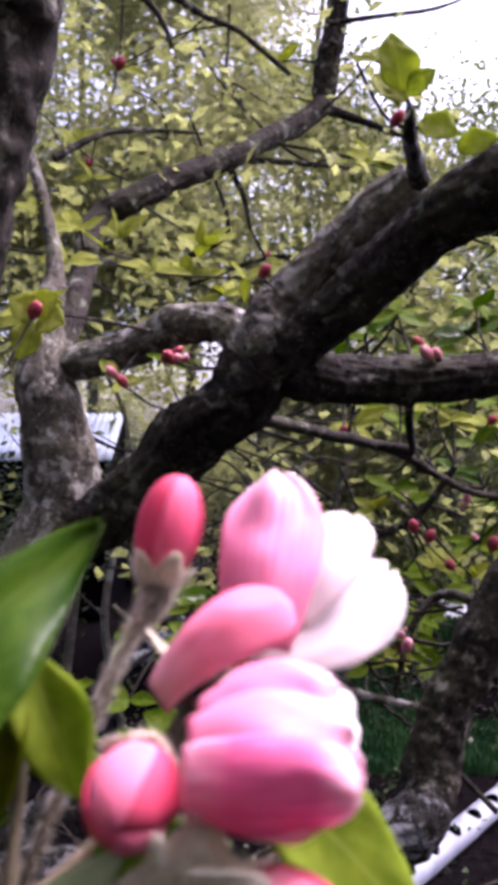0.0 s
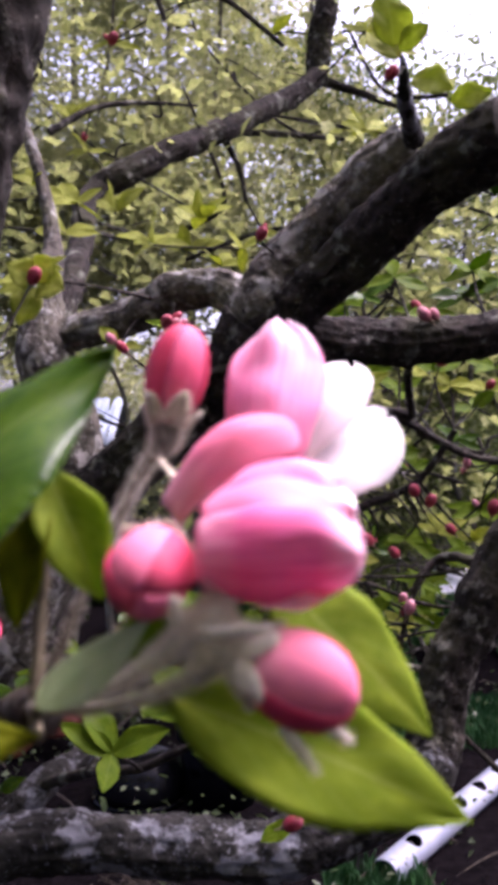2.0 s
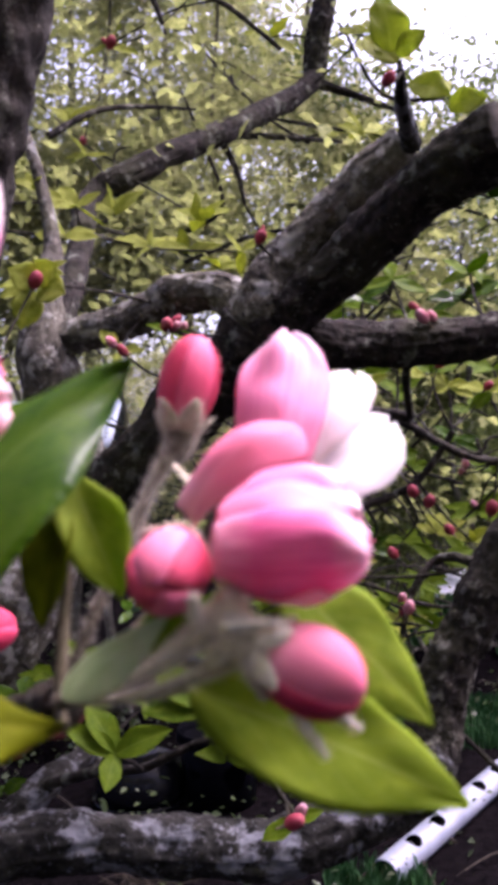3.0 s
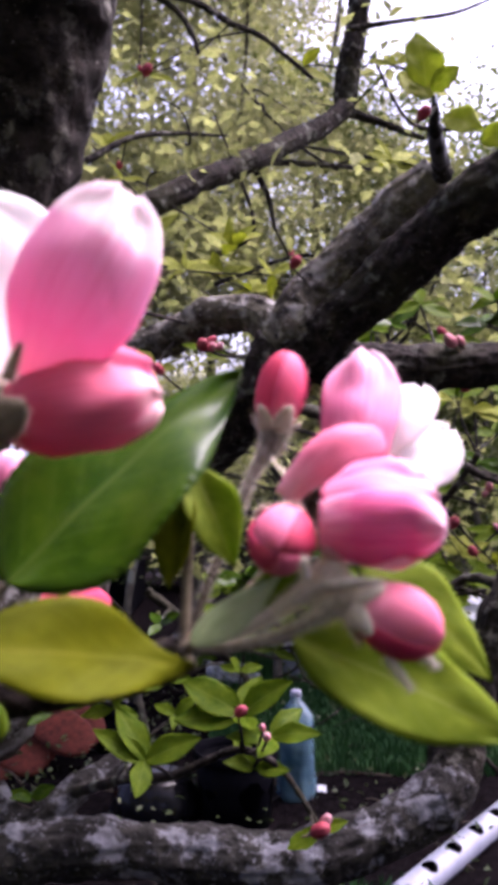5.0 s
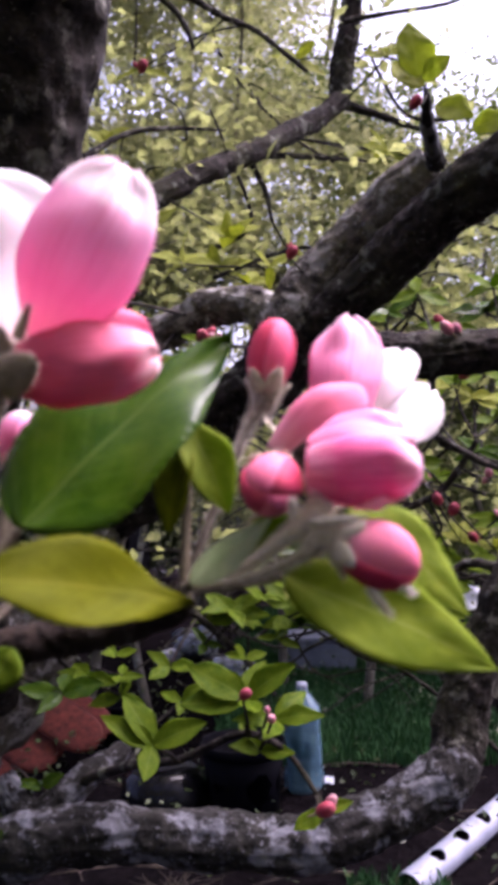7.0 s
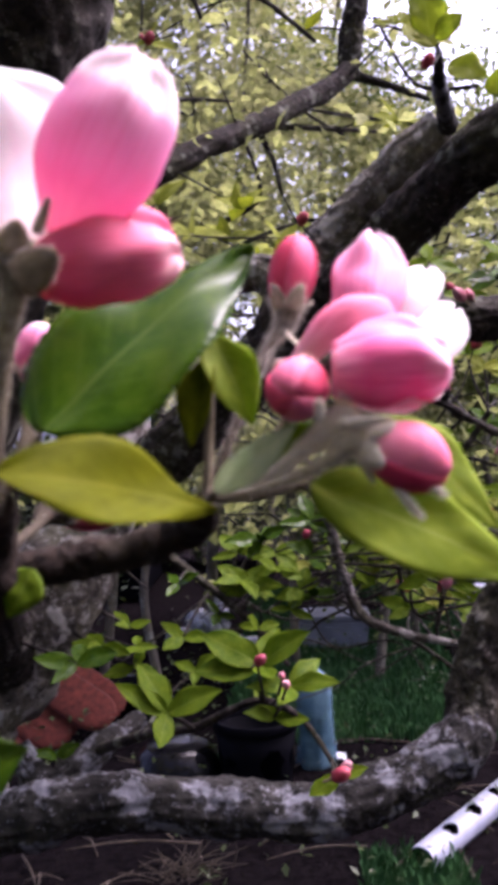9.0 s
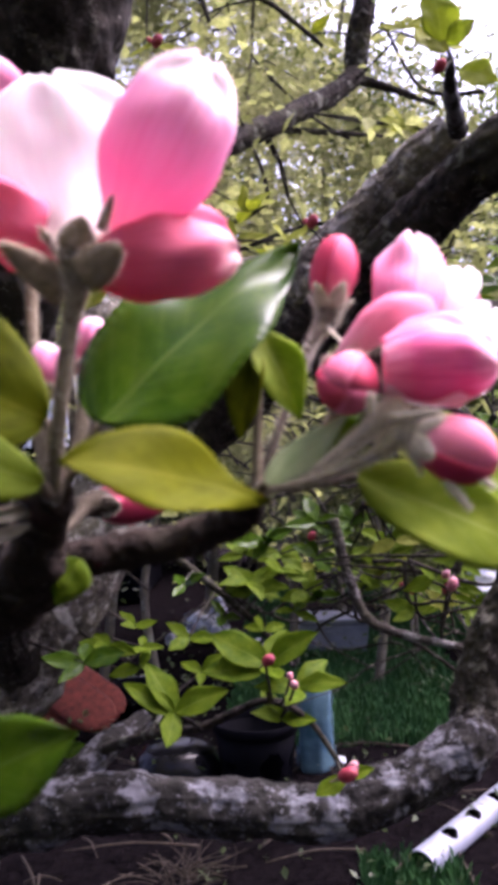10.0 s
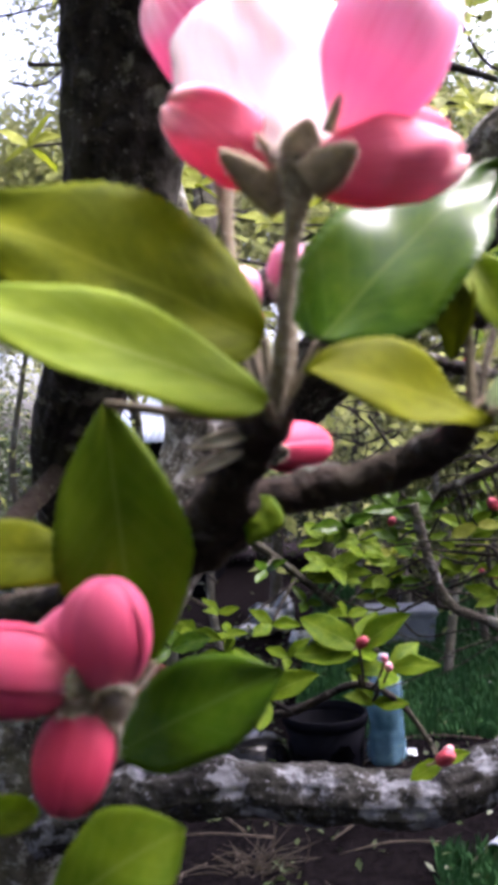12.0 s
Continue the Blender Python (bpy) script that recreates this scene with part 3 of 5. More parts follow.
CROTCH = (0.0132, 0.9609, 1.5822)
FOOT = (-0.60, 1.28, -0.1)
limb("trunk", [FOOT, (-0.55, 1.22, 0.55), (-0.4138, 1.0683, 1.0848), (-0.3420, 1.0618, 1.1860), (-0.2814, 1.0548, 1.2791), (-0.2172, 1.0902, 1.4073), (-0.2204, 1.0902, 1.5160), (-0.2308, 1.0913, 1.5720), (-0.2357, 1.1123, 1.6328), (-0.2299, 1.1435, 1.7041), (-0.2501, 1.1751, 1.7933), (-0.2774, 1.1965, 1.8765)],
     [0.085, 0.075, 0.066, 0.062, 0.055, 0.045, 0.034, 0.03, 0.022, 0.011, 0.008, 0.005], BARK_TRUNK, "grey lichened trunk")
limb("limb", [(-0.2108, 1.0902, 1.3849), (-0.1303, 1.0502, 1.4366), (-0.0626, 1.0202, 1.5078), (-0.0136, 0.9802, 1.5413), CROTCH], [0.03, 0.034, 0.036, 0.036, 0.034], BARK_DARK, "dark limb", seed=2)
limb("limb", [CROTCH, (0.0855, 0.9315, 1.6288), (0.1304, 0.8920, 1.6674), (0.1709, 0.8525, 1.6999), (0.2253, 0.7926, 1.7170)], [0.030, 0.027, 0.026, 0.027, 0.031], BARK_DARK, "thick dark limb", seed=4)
limb("limb", [(-0.0150, 0.9850, 1.5420), (0.0116, 0.9589, 1.5877), (0.0324, 0.9596, 1.6298), (0.0587, 0.9521, 1.6618), (0.1042, 0.9377, 1.7051), (0.1581, 0.9134, 1.7503)], [0.026, 0.032, 0.028, 0.024, 0.022, 0.019], BARK_TRUNK, "lichened limb", seed=6)
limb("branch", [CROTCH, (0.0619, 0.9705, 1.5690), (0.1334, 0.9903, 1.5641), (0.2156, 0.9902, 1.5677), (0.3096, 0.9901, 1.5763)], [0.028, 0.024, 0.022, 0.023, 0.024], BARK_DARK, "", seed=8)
limb("branch", [CROTCH, (-0.0179, 0.9916, 1.6212), (-0.0661, 1.0118, 1.6268), (-0.1253, 1.0516, 1.6039), (-0.2014, 1.0915, 1.5907), (-0.2305, 1.0915, 1.5849)], [0.024, 0.02, 0.021, 0.02, 0.02, 0.018], BARK_TRUNK, "", seed=10)
limb("branch", [(-0.2249, 1.1115, 1.5866), (-0.2203, 1.2940, 1.7325), (-0.2268, 1.4155, 1.8221), (-0.1595, 1.4563, 1.8773), (-0.0234, 1.5977, 1.9780), (0.0780, 1.7491, 2.0739), (0.1463, 1.8503, 2.1499)], [0.02, 0.016, 0.018, 0.019, 0.019, 0.019, 0.018], BARK_DARK, "", seed=12)
limb("branch", [(0.1429, 1.8502, 2.1445), (0.1499, 1.8514, 2.2203), (0.1719, 1.8534, 2.3392), (0.1876, 1.8556, 2.4691)], [0.02, 0.023, 0.021, 0.018], BARK_DARK, "", seed=14)
limb("branch", [(0.1429, 1.8502, 2.1445), (0.2237, 1.8495, 2.1157), (0.2991, 1.8489, 2.0871)], [0.012, 0.007, 0.004], BARK_DARK, "", seed=16)
limb("limb", [(-0.3945, 0.9880, 1.0178), (-0.3141, 0.9708, 1.0397), (-0.2083, 0.9643, 1.0596), (-0.0876, 0.9679, 1.0539), (0.0270, 0.9714, 1.0484), (0.1012, 0.9839, 1.0672), (0.1697, 1.0065, 1.0999), (0.2003, 1.0177, 1.1229)],
     [0.034, 0.032, 0.03, 0.029, 0.03, 0.029, 0.030, 0.020], BARK_GREY, "low limb with pale grey lichen patches", seed=18)
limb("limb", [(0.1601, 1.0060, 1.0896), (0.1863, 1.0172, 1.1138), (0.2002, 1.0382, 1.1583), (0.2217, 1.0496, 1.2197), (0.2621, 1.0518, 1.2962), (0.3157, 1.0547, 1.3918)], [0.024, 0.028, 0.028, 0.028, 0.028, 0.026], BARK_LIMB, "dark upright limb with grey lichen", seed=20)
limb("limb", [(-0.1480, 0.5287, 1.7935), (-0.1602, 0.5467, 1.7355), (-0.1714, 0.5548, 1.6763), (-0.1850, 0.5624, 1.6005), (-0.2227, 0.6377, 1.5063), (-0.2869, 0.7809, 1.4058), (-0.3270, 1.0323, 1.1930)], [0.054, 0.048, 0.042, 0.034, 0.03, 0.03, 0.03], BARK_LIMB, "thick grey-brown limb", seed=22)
limb("branch", [(-0.3227, 1.0313, 1.0962), (-0.2801, 1.0121, 1.0607), (-0.2324, 1.0340, 1.0942), (-0.1872, 1.0857, 1.1170)], [0.016, 0.018, 0.016, 0.01], BARK_GREY, "", seed=24)
limb("twig", [(-0.2324, 1.0340, 1.0942), (-0.1575, 0.9170, 1.1498), (-0.1004, 0.8470, 1.1776), (-0.0415, 0.8283, 1.2066), (-0.0004, 0.8294, 1.1880), (0.0344, 0.8204, 1.1372)], [0.007, 0.005, 0.0042, 0.0035, 0.003, 0.002], BARK_DARK, "", sides=10, seed=25)
limb("twig", [(-0.0056, 1.0002, 1.5294), (0.0776, 1.1002, 1.5129), (0.1831, 1.2002, 1.4894), (0.2860, 1.2502, 1.4376), (0.3736, 1.3002, 1.4275)], [0.008, 0.007, 0.006, 0.005, 0.003], BARK_DARK, "", sides=8, seed=26)
limb("twig", [(0.0485, 1.2458, 1.3339), (0.0840, 1.2454, 1.2112), (0.1442, 1.2468, 1.1755), (0.2656, 1.2502, 1.1500)], [0.007, 0.007, 0.006, 0.004], BARK_TRUNK, "", sides=8, seed=28)
limb("twig", [(0.1551, 0.8734, 1.7384), (0.1336, 0.7934, 1.7518), (0.1269, 0.7535, 1.7560), (0.1249, 0.7487, 1.7653)], [0.010, 0.006, 0.004, 0.002], BARK_GREY, "", sides=8, seed=30)

limb("twig", [(0.1704, 0.9902, 1.5645), (0.1819, 1.0896, 1.5312), (0.1981, 1.1589, 1.4897)], [0.007, 0.0052, 0.0045], BARK_DARK, "", sides=8, seed=31)
limb("twig", [(0.1981, 1.1589, 1.4897), (0.1442, 1.1892, 1.5004), (0.0881, 1.1895, 1.5086)], [0.007, 0.006, 0.005], BARK_DARK, "", sides=8, seed=32)
limb("twig", [(0.0920, 1.2868, 1.3486), (0.1611, 1.2870, 1.3739), (0.2266, 1.2874, 1.4030), (0.2711, 1.2584, 1.4708)], [0.006, 0.006, 0.005, 0.004], BARK_DARK, "", sides=8, seed=33)
limb("twig", [(0.2753, 1.1057, 1.3135), (0.2389, 1.1858, 1.3133), (0.2029, 1.1853, 1.2753), (0.1800, 1.1839, 1.1914)], [0.007, 0.006, 0.005, 0.003], BARK_DARK, "", sides=8, seed=34)
limb("twig", [(-0.1618, 1.1389, 1.3056), (-0.1065, 1.1401, 1.2622), (-0.0444, 1.1413, 1.2045), (-0.0107, 1.0919, 1.1738)], [0.006, 0.005, 0.004, 0.003], BARK_DARK, "", sides=8, seed=35)
limb("twig", [(-0.2574, 1.4845, 2.2169), (-0.1625, 1.5363, 2.2269), (-0.1239, 1.5870, 2.2361), (-0.0731, 1.6381, 2.2254), (-0.0189, 1.6893, 2.2229), (0.0768, 1.7917, 2.1858)], [0.007, 0.007, 0.0065, 0.006, 0.005, 0.004], BARK_LIMB, "", sides=8, seed=36)
limb("twig", [(-0.2798, 1.3880, 1.9104), (-0.2182, 1.4386, 1.9611), (-0.1523, 1.4896, 1.9834), (-0.0725, 1.5411, 1.9946)], [0.006, 0.005, 0.004, 0.002], BARK_LIMB, "", sides=8, seed=37)
limb("twig", [(-0.0743, 1.5618, 1.9431), (-0.0274, 1.6422, 1.9803), (0.0666, 1.7438, 2.0084), (0.1932, 1.8462, 2.0271)], [0.006, 0.006, 0.006, 0.003], BARK_LIMB, "", sides=8, seed=38)
limb("twig", [(-0.2159, 1.5151, 2.2305), (-0.1628, 1.5365, 2.2063), (-0.1353, 1.5376, 2.1683), (-0.1219, 1.5384, 2.1305)], [0.006, 0.0055, 0.005, 0.003], BARK_LIMB, "", sides=8, seed=39)
limb("twig", [(0.1489, 1.7920, 2.2801), (0.2360, 1.7936, 2.2939), (0.3447, 1.7956, 2.3094), (0.4211, 1.7967, 2.3375)], [0.006, 0.005, 0.004, 0.002], BARK_LIMB, "", sides=8, seed=40)
limb("twig", [(-0.0325, 1.6423, 1.9704), (-0.0085, 1.6434, 1.9202), (0.0026, 1.6443, 1.8652)], [0.006, 0.005, 0.003], BARK_LIMB, "", sides=8, seed=41)


def leaf(owner, base, tip, facing, width, mat, label="", stalk=None, **more):
    ob = part("leaf", leaf_mesh(base, tip, facing, width, fine=104, **more), mat, owner, label)
    if stalk:
        part("leaf_stalk", rod([stalk, vec(stalk).lerp(vec(base), 0.5) + Vector((0, 0, -0.0006)), base], [0.0009, 0.0008, 0.0007], sides=8, steps=5, rough=0.05), WOOL, ob)
    return ob


# the pale leaves of two spurs that stand out from the crown
for base, tip, wide, mat in (
        ((0.1182, 0.7438, 1.7723), (0.1101, 0.7496, 1.8187), 0.036, LEAF_THIN),
        ((0.1309, 0.7383, 1.7460), (0.1614, 0.7330, 1.7327), 0.030, LEAF_THIN),
        ((0.1602, 0.7379, 1.7257), (0.1905, 0.7329, 1.7321), 0.024, LEAF_THIN),
        ((0.1225, 0.7437, 1.7700), (0.1448, 0.7390, 1.7872), 0.020, LEAF_THIN),
        ((0.1215, 0.7436, 1.7634), (0.0983, 0.7591, 1.7898), 0.030, LEAF_SPUR),
        ((-0.1866, 0.8518, 1.6125), (-0.2110, 0.8421, 1.6275), 0.030, LEAF_SPUR),
        ((-0.1875, 0.8519, 1.6166), (-0.1651, 0.8420, 1.6295), 0.030, LEAF_SPUR),
        ((-0.1856, 0.8517, 1.6100), (-0.1597, 0.8416, 1.6030), 0.034, LEAF_SPUR),
        ((-0.1887, 0.8517, 1.6075), (-0.2014, 0.8461, 1.5720), 0.030, LEAF_SPUR),
):
    leaf(apple, base, tip, (0.1, -0.95, 0.3), wide, mat, "", None, fold=0.15)

# ---- leafy spurs of the apple tree ----
SPINES = []


def leaf_variant(k):
    return mesh_of(leaf_mesh((0, 0, 0), (0, 1, 0), (0, 0, 1), 0.44 + 0.07 * (k % 3), fold=0.15 + 0.12 * (k % 2), droop=0.10 - 0.05 * k, widest=0.42 + 0.04 * (k % 3), seed=k, curl=0.06 * k), "leaf")


def small_bud_mesh():
    bm = bmesh.new()
    for k in range(4):
        bm2 = bud_petal_mesh((0, 0, 0), (0, 0, 1), 0.4, k * math.pi / 2, span=2.4, ref=(0, 1, 0))
        me = mesh_of(bm2, "tmp")
        bm.from_mesh(me)
        bpy.data.meshes.remove(me)
    n = len(bm.faces)
    tube(bm, [(0, 0.05, -0.55), (0.02, 0, -0.25), (0, 0, -0.02), (0, 0, 0.14)], [0.05, 0.06, 0.16, 0.26], sides=8, steps=3, rough=0.1)
    bm.faces.ensure_lookup_table()
    for f in bm.faces[n:]:
        f.material_index = 1
    return mesh_of(bm, "flower_bud")


LEAVES = {m.name: [] for m in (LEAF_SPUR, LEAF_MID, LEAF_DARK)}
for m in (LEAF_SPUR, LEAF_MID, LEAF_DARK):
    for k in range(5):
        me = leaf_variant(k)
        me.materials.append(m)
        LEAVES[m.name].append(me)
BUDS = [small_bud_mesh(), small_bud_mesh()]
BUDS[0].materials.append(BUD_FAR)
BUDS[1].materials.append(BUD_BLUSH)
for me in BUDS:
    me.materials.append(SEPAL_DARK)


def near_limb(p):
    """The nearest point on a limb's axis, so that a spur's twig can grow from it."""
    return min(SPINES, key=lambda q: (q - p).length)


def leafy_spur(at, leaves, size, buds, mat, seed):
    """A short spur: a twig from the nearest limb, a rosette of leaves and a few buds."""
    rnd = random.Random(seed)
    p = vec(at)
    root = near_limb(p)
    mid = root.lerp(p, 0.5) + Vector((rnd.uniform(-.15, .15), rnd.uniform(-.15, .15), rnd.uniform(-.12, .12))) * (p - root).length * 0.5
    part("twig", rod([root, mid, p], [0.0022, 0.0018, 0.0013], sides=7, steps=7, rough=0.2, seed=seed, freq=120), BARK_DARK, apple)
    for k in range(leaves):
        a = 6.28 * k / leaves + rnd.uniform(-.5, .5)
        d = Vector((math.cos(a), math.sin(a) * 0.6 - 0.15, rnd.uniform(-0.35, 0.75))).normalized()
        o = Vector((rnd.uniform(-.5, .5), -0.8, 0.7))
        o = (o - d * o.dot(d)).normalized()
        turn = Matrix((d.cross(o), d, o)).transposed().to_4x4()
        ob = part("leaf", LEAVES[mat.name][rnd.randrange(5)], mat, apple)
        ob.matrix_basis = Matrix.Translation(p) @ turn @ Matrix.Diagonal((*[size * rnd.uniform(0.75, 1.15)] * 3, 1))
    for k in range(buds // 2):
        d = Vector((rnd.uniform(-.8, .8), rnd.uniform(-0.6, .3), rnd.uniform(0.1, 0.9))).normalized()
        ob = part("flower_bud", BUDS[seed % 2], PETAL_DEEP, apple)
        ob.matrix_basis = Matrix.Translation(p + d * 0.004) @ d.to_track_quat("Z", "Y").to_matrix().to_4x4() @ Matrix.Diagonal((0.012, 0.012, 0.016, 1))


for ob in apple.children:
    if ob.name.split(".")[0] in ("trunk", "limb", "branch", "twig"):
        SPINES += [v.co.copy() for v in list(ob.data.vertices)[::5] if v.co.z > 0.7]

def spurs(first, rows):
    for k, (at, leaves, size, buds, tone) in enumerate(rows):
        leafy_spur(at, leaves, size, buds, (LEAF_SPUR, LEAF_MID, LEAF_DARK)[tone], first + k)


# along the left-hand branch and the fork
spurs(500, [
    ((-0.1963, 0.8920, 1.6230), 5, 0.042, 2, 0), ((-0.1275, 1.3439, 1.7385), 6, 0.055, 0, 0), ((-0.0816, 1.3937, 1.7364), 5, 0.05, 0, 0), ((-0.0034, 1.3434, 1.7296), 3, 0.045, 0, 0), ((0.0301, 1.6950, 1.8236), 1, 0.03, 2, 0),
    ((0.1233, 0.7487, 1.7697), 2, 0.02, 0, 0), ((-0.0804, 0.9711, 1.5835), 2, 0.03, 3, 1), ((-0.1323, 0.9909, 1.5649), 3, 0.03, 2, 0), ((0.1985, 1.0708, 1.6039), 5, 0.04, 2, 1), ((0.1676, 1.0916, 1.6476), 5, 0.042, 0, 1),
    ((0.2477, 1.0910, 1.6234), 5, 0.042, 0, 2), ((0.2363, 0.9123, 1.6964), 4, 0.045, 0, 2), ((0.2220, 1.3895, 1.5289), 5, 0.05, 1, 1), ((0.2485, 1.4875, 1.4091), 5, 0.05, 2, 1),
])
# out on the right-hand branch
spurs(514, [
    ((0.3198, 1.4880, 1.4516), 5, 0.05, 1, 2), ((0.3572, 1.4861, 1.3452), 5, 0.05, 2, 1), ((0.3081, 1.4857, 1.3111), 5, 0.05, 2, 1), ((0.2441, 1.4839, 1.1980), 5, 0.05, 2, 1), ((0.1844, 1.4856, 1.2872), 4, 0.045, 2, 2),
    ((-0.2268, 1.2949, 1.7860), 5, 0.05, 1, 0), ((-0.2583, 1.9028, 2.2433), 4, 0.06, 2, 0), ((-0.2679, 1.4980, 1.9652), 5, 0.05, 1, 0), ((0.0651, 1.9022, 2.2533), 6, 0.06, 0, 0), ((0.2017, 1.5970, 1.9687), 5, 0.05, 1, 0),
    ((-0.0364, 0.8083, 1.2448), 5, 0.052, 2, 1), ((-0.1241, 0.8264, 1.1973), 4, 0.055, 0, 1), ((-0.0105, 0.7990, 1.2277), 4, 0.042, 1, 1), ((0.0328, 0.8104, 1.1411), 2, 0.03, 2, 1),
])
# round the low limb
spurs(528, [
    ((-0.0262, 0.8288, 1.1909), 3, 0.04, 0, 1), ((-0.0428, 1.1927, 1.3113), 6, 0.045, 0, 2), ((-0.0641, 1.1415, 1.2683), 6, 0.05, 0, 1), ((0.0934, 1.3462, 1.2497), 5, 0.05, 0, 1), ((0.0784, 1.3466, 1.3158), 5, 0.05, 1, 2),
    ((0.2516, 1.5502, 1.1749), 6, 0.055, 2, 1), ((0.1843, 1.5483, 1.1857), 4, 0.045, 2, 1), ((0.3050, 1.5513, 1.1268), 5, 0.05, 0, 1), ((-0.2437, 1.0550, 1.1994), 4, 0.05, 0, 2), ((-0.1983, 1.0867, 1.2251), 3, 0.03, 0, 1),
    ((-0.1346, 1.0885, 1.2103), 3, 0.035, 0, 1), ((-0.2777, 1.0326, 1.0887), 4, 0.035, 0, 2), ((0.0269, 1.3436, 1.2101), 5, 0.045, 1, 2), ((-0.4173, 1.1268, 1.8062), 5, 0.05, 1, 0),
])
# deeper in the crown
spurs(542, [
    ((0.0255, 1.2603, 1.3282), 5, 0.045, 1, 2), ((0.1396, 1.2738, 1.5218), 5, 0.05, 0, 0), ((-0.1871, 1.3950, 1.7960), 5, 0.05, 0, 0), ((-0.0600, 1.3945, 1.7852), 6, 0.05, 0, 0), ((-0.0369, 1.3933, 1.7149), 4, 0.045, 0, 0),
    ((-0.2242, 1.1938, 1.7240), 5, 0.04, 1, 0), ((-0.2581, 1.1949, 1.7846), 4, 0.04, 0, 0), ((-0.2426, 1.4971, 1.9119), 4, 0.045, 1, 0), ((0.2179, 1.7005, 2.1736), 5, 0.06, 0, 0), ((0.1744, 1.6976, 2.0000), 5, 0.05, 0, 0),
    ((0.2484, 1.5968, 1.9583), 4, 0.04, 1, 0), ((0.1324, 1.2916, 1.6413), 5, 0.04, 0, 1), ((0.1471, 1.1915, 1.6389), 4, 0.04, 0, 2), ((0.2580, 1.0915, 1.6522), 5, 0.045, 0, 1),
])
# over the thick limb
spurs(556, [
    ((0.3582, 1.3897, 1.5590), 5, 0.045, 1, 1), ((0.2487, 1.2898, 1.5512), 5, 0.045, 1, 1), ((0.1732, 1.3900, 1.5505), 5, 0.045, 0, 1), ((0.0246, 1.2445, 1.2849), 4, 0.04, 0, 2), ((0.1466, 1.4482, 1.2780), 5, 0.05, 1, 1),
    ((0.1953, 1.2400, 1.5531), 5, 0.036, 0, 0), ((0.2712, 1.2895, 1.5317), 6, 0.04, 0, 0), ((0.3010, 1.2889, 1.5006), 5, 0.04, 0, 1), ((0.3368, 1.3392, 1.5246), 5, 0.04, 0, 0), ((0.1931, 1.2881, 1.4418), 6, 0.036, 0, 1),
    ((0.1696, 1.2877, 1.4118), 5, 0.034, 0, 0), ((0.2615, 1.3361, 1.3283), 6, 0.042, 0, 0), ((0.3087, 1.3357, 1.3154), 6, 0.042, 0, 0), ((0.2353, 1.2852, 1.2732), 5, 0.04, 0, 1),
])
# between the limbs
spurs(570, [
    ((0.1367, 1.2858, 1.2981), 2, 0.045, 0, 0), ((0.2230, 1.1844, 1.2257), 5, 0.036, 0, 1), ((0.1745, 1.1851, 1.2619), 3, 0.045, 0, 1), ((0.3551, 1.3872, 1.4112), 5, 0.04, 0, 1), ((0.1651, 1.3868, 1.3577), 5, 0.034, 0, 1),
    ((-0.0216, 1.1429, 1.2814), 5, 0.036, 0, 1), ((0.1346, 1.3476, 1.2570), 5, 0.04, 0, 0), ((-0.1852, 1.0367, 1.1899), 4, 0.035, 0, 1), ((-0.0707, 1.1922, 1.2959), 5, 0.04, 0, 1), ((-0.0558, 1.1422, 1.2598), 5, 0.042, 0, 1),
    ((-0.0234, 1.2937, 1.2815), 5, 0.04, 0, 1), ((-0.0063, 1.2434, 1.2113), 4, 0.036, 0, 1), ((-0.1122, 0.9894, 1.1938), 3, 0.03, 0, 1), ((-0.2305, 0.9356, 1.2186), 4, 0.04, 0, 2),
])
# low among the hanging twigs
spurs(584, [
    ((-0.2129, 0.9863, 1.2243), 4, 0.035, 0, 1), ((-0.1835, 1.0372, 1.2121), 3, 0.03, 0, 1), ((0.0267, 1.3951, 1.2458), 5, 0.045, 0, 0), ((0.0816, 1.4471, 1.2590), 4, 0.045, 1, 1), ((0.1319, 1.3488, 1.2584), 5, 0.045, 0, 1),
    ((0.1642, 1.2992, 1.1971), 5, 0.045, 1, 1), ((0.1957, 1.2504, 1.2133), 5, 0.04, 1, 0), ((0.2613, 1.3524, 1.1850), 5, 0.045, 0, 1), ((0.0982, 1.3473, 1.2264), 4, 0.035, 0, 1), ((0.1766, 1.5007, 1.2817), 5, 0.045, 0, 2),
    ((0.2570, 1.4530, 1.2410), 5, 0.045, 0, 1), ((0.0560, 1.4466, 1.2905), 5, 0.04, 0, 2), ((-0.0954, 1.1405, 1.2257), 3, 0.03, 0, 2), ((-0.0455, 1.0921, 1.2172), 3, 0.03, 0, 1),
])
# low, towards the upright limb
spurs(598, [
    ((0.0096, 1.2443, 1.2376), 4, 0.035, 0, 1), ((0.2514, 1.2533, 1.2995), 5, 0.042, 0, 1), ((0.2491, 1.5534, 1.2929), 5, 0.045, 1, 1), ((-0.1384, 1.0895, 1.2737), 3, 0.03, 0, 2),
])


